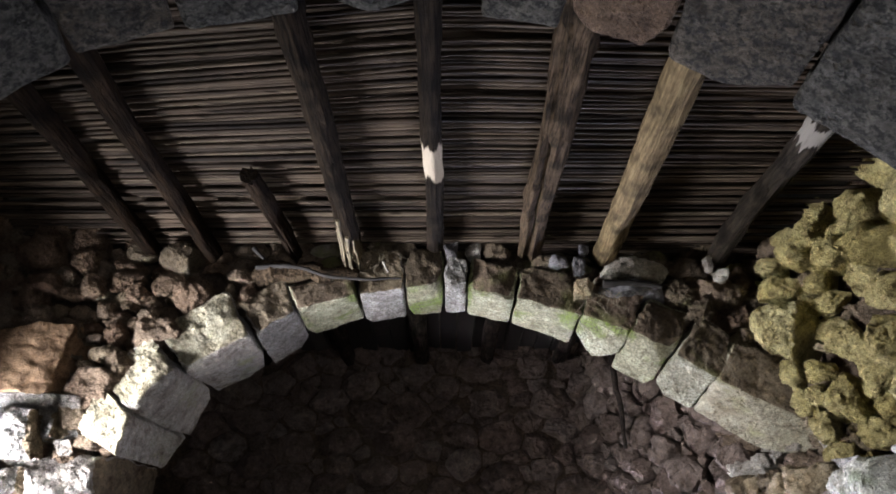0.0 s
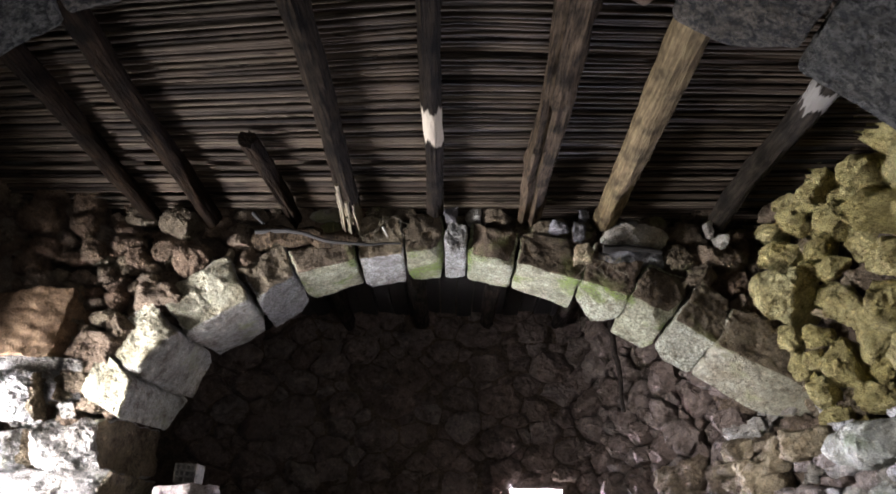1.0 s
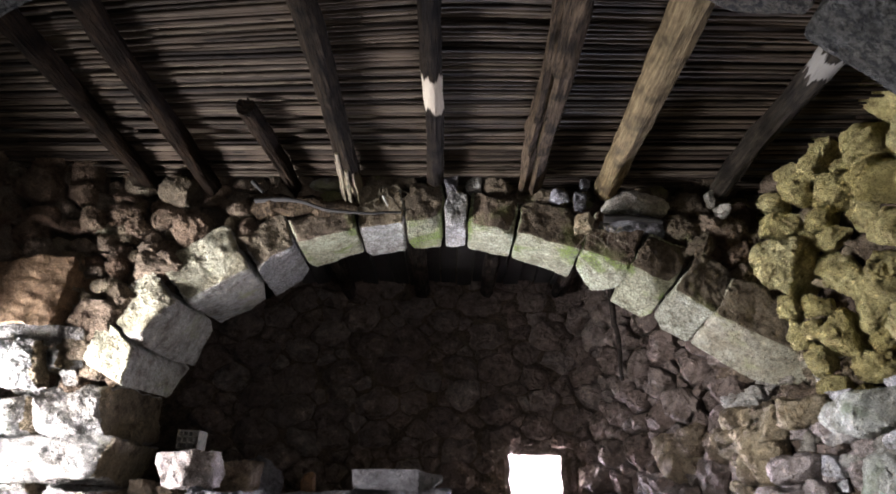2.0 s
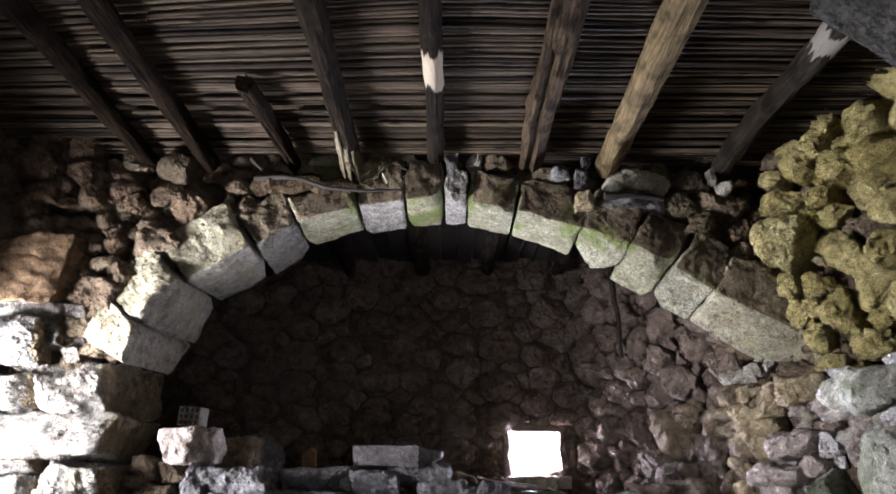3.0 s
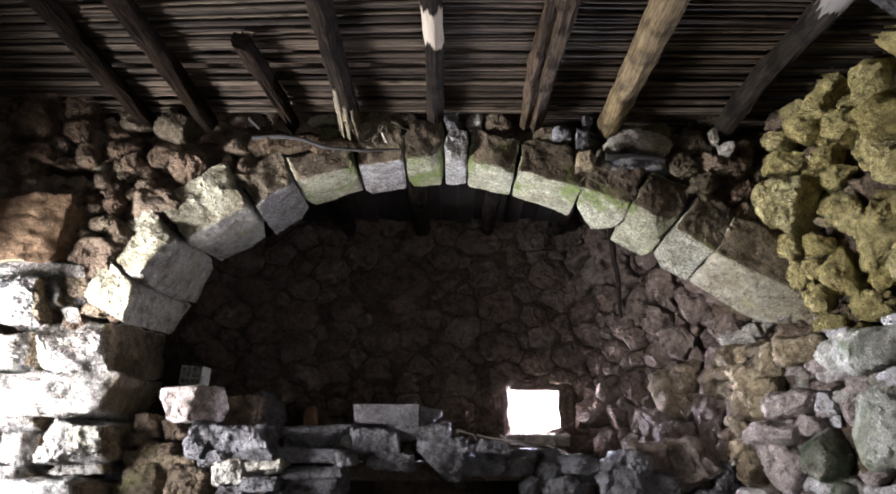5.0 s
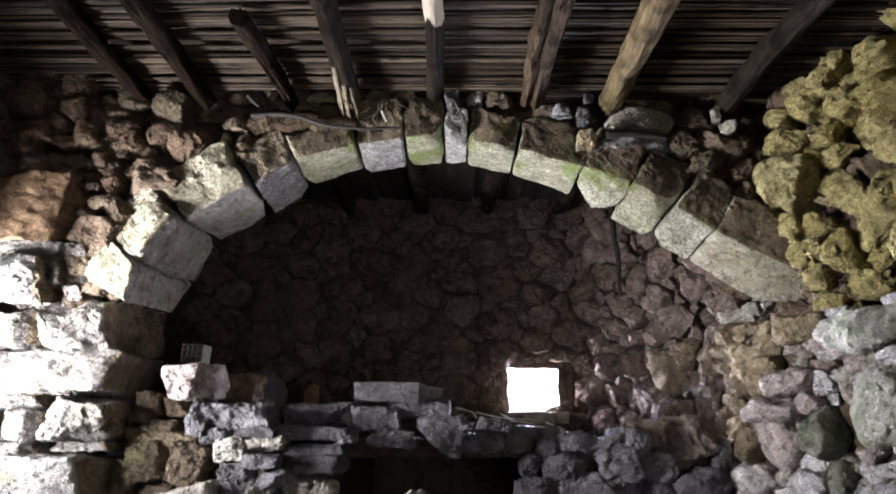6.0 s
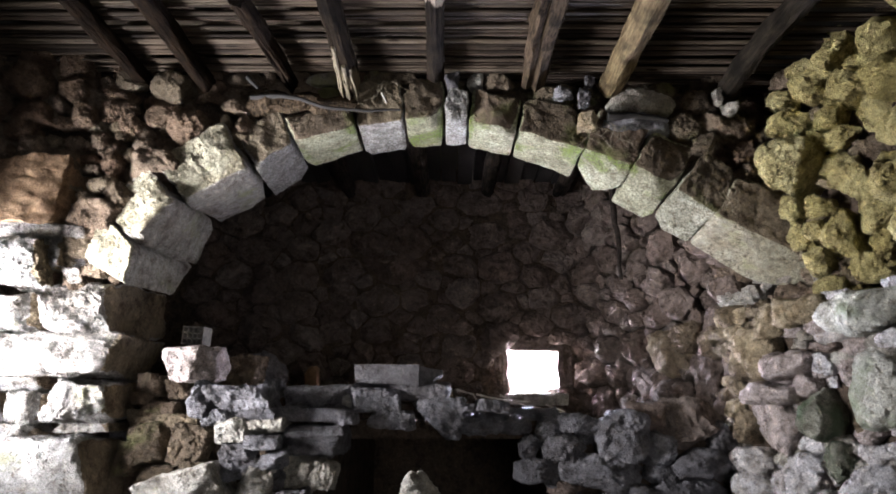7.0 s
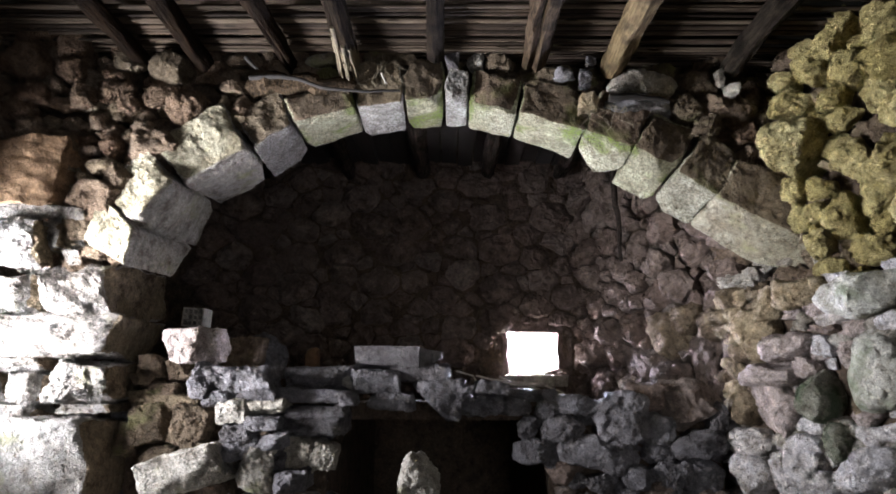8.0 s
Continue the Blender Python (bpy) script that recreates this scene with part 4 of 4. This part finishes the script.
SLABS_LOW = [
    (-1.002, 1.415, 0.152, 0.113, 0, PALE_RUBBLE), (-1.064, 1.479, 0.158, 0.067, -8, GREY_SLAB), (-0.840, 1.443, 0.174, 0.067, -4, PALE_RUBBLE), (-0.980, 1.318, 0.152, 0.091, 0, GREY_SLAB),
    (-0.963, 1.252, 0.167, 0.105, -10, GREY_SLAB), (-0.811, 1.278, 0.162, 0.076, -15, GREY_SLAB), (-1.151, 1.556, 0.101, 0.167, 25, GREY_SLAB), (-0.964, 1.565, 0.345, 0.109, -4, GREY_SLAB),
    (-0.907, 1.497, 0.222, 0.052, 0, GREY_SLAB), (-0.860, 1.369, 0.157, 0.061, 0, GREY_SLAB), (-0.811, 1.193, 0.130, 0.100, 0, GREY_SLAB),
]
SLABS_BROWN = [
    (-1.365, 1.452, 0.363, 0.085, 3, TAN_RUBBLE), (-1.411, 1.523, 0.174, 0.062, 0, SOILED), (-1.470, 1.634, 0.134, 0.092, 0, SOILED), (-1.446, 1.349, 0.184, 0.184, 0, SOILED),
    (-1.254, 1.349, 0.155, 0.173, 10, SOILED), (-1.496, 1.568, 0.122, 0.057, 0, SOILED), (-1.552, 1.284, 0.097, 0.166, 0, SOILED),
    (-1.319, 1.609, 0.175, 0.075, 0, SOILED), (-1.403, 1.202, 0.199, 0.137, 0, SOILED), (-1.233, 1.216, 0.142, 0.110, 0, SOILED),
]


def slab(parent, x, z, w, h, lean, skin, front, seed, name="flat_stone"):
    """A split stone that reaches back from its front edge, leaning in the wall's face."""
    r = random.Random(seed)
    deep = min(0.4, max(0.2, 1.2 * w))
    turn = Matrix.Rotation(radians(lean), 4, "Y")
    corners = []
    for c in brick_corners(-w / 2, w / 2, 0.0, deep, -h / 2, h / 2, seed, 0.1):
        p = turn @ c
        corners.append(p + Vector((x, front + r.uniform(-0.01, 0.03), z)))
    part(name, *block(corners, seed, 26, 0.09, 1.0, chips=9), skin, parent)


for rows, front, seed in ((SLABS_TOP, 3.6, 5200), (SLABS_MIDDLE, 3.45, 5300), (SLABS_LOW, 3.4, 5400), (SLABS_BROWN, 3.56, 5500)):
    for i, row in enumerate(rows):
        slab(low_wall, *row, front, seed + i)

slab(low_wall, *(-1.151, 1.713, 0.252, 0.162, 0, BROWN_RUBBLE), 3.86, 5600)

# A three-cornered stone, point down, over the hollow.
part("wedge_stone", *block([(0.0, 3.62, 1.36), (0.06, 3.66, 1.37), (0.0, 3.95, 1.36), (0.06, 3.95, 1.38), (-0.19, 3.58, 1.555), (0.09, 3.58, 1.575), (-0.19, 3.95, 1.55), (0.09, 3.95, 1.57)], 58, 18, 0.1, 1.0, chips=5), GREY_SLAB, low_wall)


def loose(x0, x1, y0, y1, z0, z1, material, label, seed, skew=0.1, rough=1.3, name="stone", lean=0):
    turn = pose((x0 + x1) / 2, 0, (z0 + z1) / 2, 0, lean, 0) @ pose(-(x0 + x1) / 2, 0, -(z0 + z1) / 2)
    ob = part(name, *block([turn @ c for c in brick_corners(x0, x1, y0, y1, z0, z1, seed, skew)], seed, 24, 0.14, rough, chips=12), material)
    return tagged(ob, label, "stone")


loose(-1.341, -1.114, 3.43, 3.72, 1.643, 1.815, PINK, "pinkish squared stone on the low wall", 801, 0.06, 0.8)
loose(-1.16, -0.97, 4.15, 4.3, 1.46, 1.83, GREY_SLAB, "upright grey stone leaning on the fill", 802, 0.15)
loose(-0.19, -0.04, 3.1, 3.35, 0.97, 1.25, PALE_RUBBLE, "pale rough stone in front of the hollow", 803, 0.08)
loose(-1.38, -1.02, 3.3, 3.66, 1.06, 1.25, PALE_RUBBLE, "large pale slab slipped off the heap", 804, 0.1, 0.7, lean=-18)
loose(-0.96, -0.79, 3.3, 3.66, 1.08, 1.25, PALE_RUBBLE, "pale rough stone at the foot of the slabs", 805, 0.14, lean=5)
loose(-0.77, -0.64, 3.3, 3.66, 1.07, 1.16, GREY_SLAB, "small grey stone on the heap", 806, 0.14, lean=0)


def heap(x0, x1, y0, y1, top, seed):
    """A mound of earth and small stones that carries the slipped stones."""
    n, verts, faces = 22, [], []
    for i in range(n + 1):
        for j in range(n + 1):
            x, y = x0 + (x1 - x0) * i / n, y0 + (y1 - y0) * j / n
            f = max(0.0, 1 - max(abs(2 * i / n - 1) ** 4, (1 - j / n) ** 3 * 1.0))
            z = top(x) * f + 0.05 * noise.noise(Vector((x * 5, y * 5, seed))) * (f > 0)
            verts.append((x, y, max(0.0, z)))
    for i in range(n):
        for j in range(n):
            a = i * (n + 1) + j
            faces.append((a, a + n + 1, a + n + 2, a + 1))
    return verts, faces


tagged(part("heap", *heap(-1.75, 0.45, 2.75, 3.9, lambda x: 1.03 if x < -0.6 else 1.03 - 0.22 * min(1, (x + 0.6) / 0.25), 4), DIRT), "mound of earth and fallen stones under the arch", "earth heap", kind="structure")


def slab_with_point(x0, x1, tip, y0, y1, z0, z1):
    verts, faces = block([(x0, y0, z0 + 0.02), (x1, y0, z0), (x0 + 0.02, y1, z0), (x1, y1, z0), (x0 - 0.01, y0, z1), (x1, y0, z1), (x0, y1, z1), (x1, y1, z1)], 9, 8, 0.08, 0.25)
    ob = root("stone_slab", ((x0 + tip) / 2, (y0 + y1) / 2, z0), "flat pale building block with a pointed broken end", "stone slab")
    part("slab", verts, faces, GREY_SLAB, ob)
    part("broken_end", *block([(x1, y0 + 0.02, z0), (tip, y1 - 0.1, z1 - 0.05), (x1, y1, z0), (tip, y1, z1 - 0.05), (x1, y0 + 0.02, z1 - 0.005), (tip, y1 - 0.1, z1 - 0.02), (x1, y1, z1), (tip, y1, z1 - 0.02)], 12, 7, 0.1, 0.5), GREY_SLAB, ob)


slab_with_point(-0.46, -0.14, -0.03, 3.6, 3.85, 1.63, 1.735)


# Rubble that fills the corner between arch and east wall, above the springing.
CORNER = [(2.38, 2.5), (1.6, 3.583)]
YELLOW_STONES = [
    (0.988, 3.069, 0.163, 0.173, 0, YELLOW_RUBBLE), (0.827, 3.001, 0.186, 0.177, 0, YELLOW_RUBBLE), (0.709, 2.884, 0.188, 0.250, 0, YELLOW_RUBBLE), (1.124, 2.936, 0.230, 0.129, 0, YELLOW_RUBBLE),
    (0.917, 2.895, 0.151, 0.134, 0, YELLOW_RUBBLE), (1.136, 2.706, 0.286, 0.341, 0, YELLOW_RUBBLE), (0.871, 2.582, 0.210, 0.226, 0, YELLOW_RUBBLE), (0.882, 2.772, 0.163, 0.132, 0, YELLOW_RUBBLE),
    (0.735, 2.684, 0.183, 0.126, 0, TAN_RUBBLE), (0.733, 2.418, 0.194, 0.312, 0, YELLOW_RUBBLE), (0.901, 2.289, 0.165, 0.268, 0, YELLOW_RUBBLE), (1.058, 2.356, 0.162, 0.104, 0, YELLOW_RUBBLE),
    (1.024, 2.470, 0.145, 0.121, 0, YELLOW_RUBBLE), (1.051, 2.202, 0.128, 0.146, 0, YELLOW_RUBBLE), (0.798, 2.142, 0.164, 0.137, 0, YELLOW_RUBBLE), (1.146, 3.061, 0.129, 0.114, 0, YELLOW_RUBBLE),
    (0.720, 3.111, 0.227, 0.109, 0, YELLOW_RUBBLE), (0.898, 3.146, 0.199, 0.148, 0, YELLOW_RUBBLE), (0.648, 3.197, 0.209, 0.162, 0, YELLOW_RUBBLE), (1.034, 3.178, 0.140, 0.100, 0, YELLOW_RUBBLE),
    (0.821, 3.231, 0.152, 0.113, 0, YELLOW_RUBBLE), (0.739, 2.242, 0.115, 0.126, 0, YELLOW_RUBBLE), (1.157, 2.495, 0.114, 0.142, 0, YELLOW_RUBBLE), (1.131, 2.317, 0.112, 0.084, 0, YELLOW_RUBBLE),
    (1.005, 2.075, 0.156, 0.106, 0, YELLOW_RUBBLE), (0.752, 2.560, 0.094, 0.104, 0, YELLOW_RUBBLE), (0.987, 2.783, 0.107, 0.084, 0, YELLOW_RUBBLE),
]
corner_wall = tagged(part("wall_corner", *wall_along([(2.3, 2.61), (1.79, 3.32)], 0.08, 0.3, 2.3, 3.5), EARTH, smooth=False), "ochre rubble filling the corner beside the arch", "wall", kind="structure")


def on_corner(u, v, out):
    p, n = line_at(CORNER, u)
    return p + n * out + Vector((0, 0, v))


laid(corner_wall, on_corner, YELLOW_STONES, 6300, proud=0.12, rough=1.15, count=60, rings=18, chips=12, tilt=0.4, grow=0.99)
rubble(corner_wall, (0.3, 1.3, 2.0, 3.35), lambda u, v, out: on_corner(u, v, out - 0.035), besides(YELLOW_STONES, lambda u, v: 0.5 < u < 1.2 and v < 3.26 and v > 2.05 + 0.9 * max(0.0, u - 1.0)), pick(YELLOW_RUBBLE, OCHRE, TAN_RUBBLE), 63,
       big=0.08, small=0.025, flat=1.1, proud=0.08, rough=1.3, gap=0.01, count=36, rings=10, chips=9, tilt=0.5)


# Stones and bits wedged between the arch and the beam ends.
WEDGED = root("wedging_stones", (0.0, 3.5, 3.0), "small stones and slates wedged above the arch", "rubble", kind="structure")
for x0, x1, y0, y1, z0, z1, skin in (
        (0.67, 0.76, 3.42, 3.56, 2.93, 2.995, OCHRE),
        (0.71, 0.76, 3.44, 3.5, 3.16, 3.21, GREY_SLAB), (0.67, 0.73, 3.44, 3.52, 3.06, 3.14, GREY_SLAB), (0.55, 0.64, 3.45, 3.55, 3.1, 3.15, GREY_SLAB),
        (1.38, 1.42, 3.44, 3.52, 3.06, 3.15, PALE_RUBBLE), (1.42, 1.48, 3.42, 3.52, 3.0, 3.06, PALE_RUBBLE),
        (-0.01, 0.05, 3.46, 3.55, 3.16, 3.25, GREY_SLAB), (-0.74, -0.58, 3.46, 3.6, 3.17, 3.24, PALE_RUBBLE), (-0.7, -0.55, 3.48, 3.62, 3.05, 3.16, SOILED),
        (0.2, 0.34, 3.5, 3.6, 3.17, 3.24, SOILED), (0.1, 0.18, 3.5, 3.6, 3.18, 3.25, PALE_RUBBLE), (-0.42, -0.3, 3.5, 3.6, 3.18, 3.25, SOILED), (-0.27, -0.16, 3.5, 3.6, 3.19, 3.25, SOILED)):
    course(WEDGED, x0, x1, y0, y1, z0, z1, skin, int(610 * (x0 + 3) + 77 * z0), 0.15, 0.18, 1.6, n=12)


def stick(points, rad, material, seed, sides=8):
    """A thin branch through the points, tapering."""
    pts = [Vector(p) for p in points]
    verts, faces = [], []
    fine = []
    for a, b in zip(pts, pts[1:]):
        fine += [a.lerp(b, k / 5) for k in range(5)]
    fine.append(pts[-1])
    fine = [p + wander(p, 9.0, seed) * rad * 0.8 for p in fine]
    for i, p in enumerate(fine):
        way = (fine[min(i + 1, len(fine) - 1)] - fine[max(i - 1, 0)]).normalized()
        side = way.orthogonal().normalized()
        other = way.cross(side)
        fat = rad * (1.1 - 0.6 * i / len(fine))
        for s in range(sides):
            a = 2 * math.pi * s / sides
            d = side * math.cos(a) + other * math.sin(a)
            verts.append(p + d * fat * (1 + 0.25 * noise.noise((p + d * rad) * 25)))
    for i in range(len(fine) - 1):
        for s in range(sides):
            a, b = i * sides + s, i * sides + (s + 1) % sides
            faces.append((a, b, b + sides, a + sides))
    faces += [tuple(range(sides))[::-1], tuple(range(len(verts) - sides, len(verts)))]
    return verts, faces


GREY_STICK = plain_material("weathered_grey_stick", (0.014, 0.011, 0.0085), 0.85)
PALE_TWIG = plain_material("dry_pale_twig", (0.42, 0.38, 0.32), 0.8)
tagged(part("branch", *stick([(-1.0, 3.37, 3.05), (-0.82, 3.33, 3.04), (-0.73, 3.33, 3.02), (-0.62, 3.33, 2.985), (-0.5, 3.34, 2.965), (-0.39, 3.35, 2.975), (-0.24, 3.38, 2.99)], 0.012, GREY_STICK, 3), GREY_STICK), "bent grey root lying over the arch", "branch")
tagged(part("log", *stick([(-1.0, 3.42, 3.03), (-0.8, 3.4, 3.04), (-0.6, 3.42, 3.05), (-0.48, 3.44, 3.04)], 0.055, WOOD_TAN, 4, 12), WOOD_TOP), "short brown log on top of the arch", "log")
tagged(part("stick", *stick([(0.81, 3.42, 2.975), (0.95, 3.42, 2.975), (1.12, 3.44, 2.965)], 0.02, GREY_STICK, 5), GREY_STICK), "grey weathered stick above the arch", "stick")
tagged(part("stick", *stick([(-1.02, 3.36, 3.16), (-0.95, 3.34, 3.08)], 0.012, GREY_STICK, 6), GREY_STICK), "short grey stick poking out of the rubble", "stick")
tagged(part("stick", *stick([(-0.34, 3.4, 3.09), (-0.31, 3.39, 3.03)], 0.006, PALE_TWIG, 6), PALE_TWIG), "thin pale twig on the arch", "stick")
tagged(part("hanging_post", *stick([(1.09, 4.6, 3.25), (1.1, 4.6, 2.8), (1.11, 4.6, 2.6), (1.12, 4.6, 2.34)], 0.022, WOOD_SHADED, 7, 10), WOOD_SHADED), "dark wooden post hanging from the back ceiling", "post")

# Dry twigs and straw on the heap below the window.
for k, pts in enumerate(([(0.05, 4.15, 1.63), (0.14, 4.12, 1.6), (0.18, 4.1, 1.53)], [(0.16, 4.15, 1.6), (0.22, 4.15, 1.585), (0.34, 4.16, 1.57), (0.5, 4.2, 1.56)],
                         [(0.28, 4.1, 1.55), (0.4, 4.12, 1.555), (0.54, 4.14, 1.52), (0.64, 4.1, 1.5)], [(0.3, 4.2, 1.6), (0.36, 4.12, 1.56)], [(0.55, 4.16, 1.55), (0.66, 4.2, 1.51)])):
    tagged(part("twig", *stick(pts, 0.006, PALE_TWIG, 20 + k, 6), PALE_TWIG), "dry pale twig on the heap below the window", "twig", "twigs on the heap")
tagged(part("flat_stone", *block(brick_corners(0.1, 0.6, 3.98, 4.4, 1.44, 1.53, 5, 0.08), 93, 12, 0.15, 1.2, 5), GREY_SLAB), "flat grey stone below the window", "stone")
tagged(part("flat_stone", *block(brick_corners(0.88, 1.2, 3.9, 4.2, 1.45, 1.51, 6, 0.06), 94, 12, 0.15, 0.9, 5), GREY_SLAB), "thin grey slab on the low wall", "stone")
tagged(part("pottery_shard", *block(brick_corners(-0.87, -0.79, 4.42, 4.54, 1.46, 1.76, 7, 0.1), 95, 12, 0.2, 1.2, 6), plain_material("fired_clay", (0.2, 0.11, 0.055), 0.85)), "broken orange clay shard in the dark", "shard")


def hollow_block(x0, x1, y0, y1, z0, z1, across=4, up=3):
    """A block pierced by rows of square holes: shell, back and lattice of thin webs."""
    w, h, t = x1 - x0, z1 - z0, 0.009
    spans = [(x0 + i * (w - t) / across, x0 + i * (w - t) / across + t, y0, y1, z0, z1) for i in range(across + 1)]
    ob = root("hollow_block", ((x0 + x1) / 2, (y0 + y1) / 2, z0), "pale pierced building block with square holes", "block")
    skin = plain_material("dusty_cement", (0.26, 0.24, 0.21), 0.9)
    for sp in spans:
        part("web", *block(brick_corners(*sp, seed=2, skew=0.02), 31, 4, 0.1, 0.3), skin, ob)
    for j in range(up + 1):
        z = z0 + j * (h - t) / up
        part("web", *block(brick_corners(x0 + 0.001, x1 - 0.001, y0 + 0.002, y1 - 0.002, z, z + t, seed=3, skew=0.01), 32, 5, 0.1, 0.3), skin, ob)
    part("back", *boxes([(x0 + 0.004, x1 - 0.004, y1 - 0.02, y1 - 0.012, z0 + 0.004, z1 - 0.004)]), skin, ob, smooth=False)
    ob.rotation_euler = (0, radians(4), radians(-8))


hollow_block(-1.405, -1.285, 3.8, 3.9, 1.845, 1.945)

# Splintered pale end of the crooked beam.
BARE_WOOD = plain_material("split_bare_wood", (0.17, 0.14, 0.088), 0.8)
for k, (x, y0, z0, dx, low) in enumerate(((-0.53, 3.0, 3.13, -0.006, 3.05), (-0.505, 3.16, 3.115, 0.004, 3.035), (-0.48, 3.2, 3.12, 0.01, 3.06), (-0.545, 3.1, 3.14, -0.012, 3.09), (-0.515, 3.3, 3.1, 0.0, 3.02))):
    part("splinter", *stick([(x, y0, z0), (x + dx / 2, (y0 + 3.46) / 2, (z0 + low) / 2 + 0.02), (x + dx, 3.46, low)], 0.009, BARE_WOOD, 50 + k), BARE_WOOD, CROOKED, "pale splintered wood")

# Dry root threads that hang over the faces of three arch stones.
ROOT = plain_material("dry_root_thread", (0.26, 0.22, 0.15), 0.85)


def root_tuft(x, y, z, width, drop, count, seed):
    r = random.Random(seed)
    tuft = root("root_tuft", (x, y, z), "tuft of thin dry roots over an arch stone", "roots", "root tufts")
    for k in range(count):
        at = x + r.uniform(-0.5, 0.5) * width
        pts = [(at, y, z)]
        for step in range(1, 6):
            at += r.gauss(0, 0.18) * width
            pts.append((at, y - r.uniform(0.0, 0.02), z - drop * step / 5 * r.uniform(0.85, 1.0)))
        part("root_thread", *stick(pts, r.uniform(0.001, 0.0022), ROOT, seed + k, 5), ROOT, tuft)


root_tuft(-0.36, 3.43, 3.17, 0.2, 0.17, 9, 900)
root_tuft(0.83, 3.515, 2.98, 0.16, 0.16, 9, 930)
root_tuft(1.42, 3.56, 2.62, 0.16, 0.14, 7, 960)
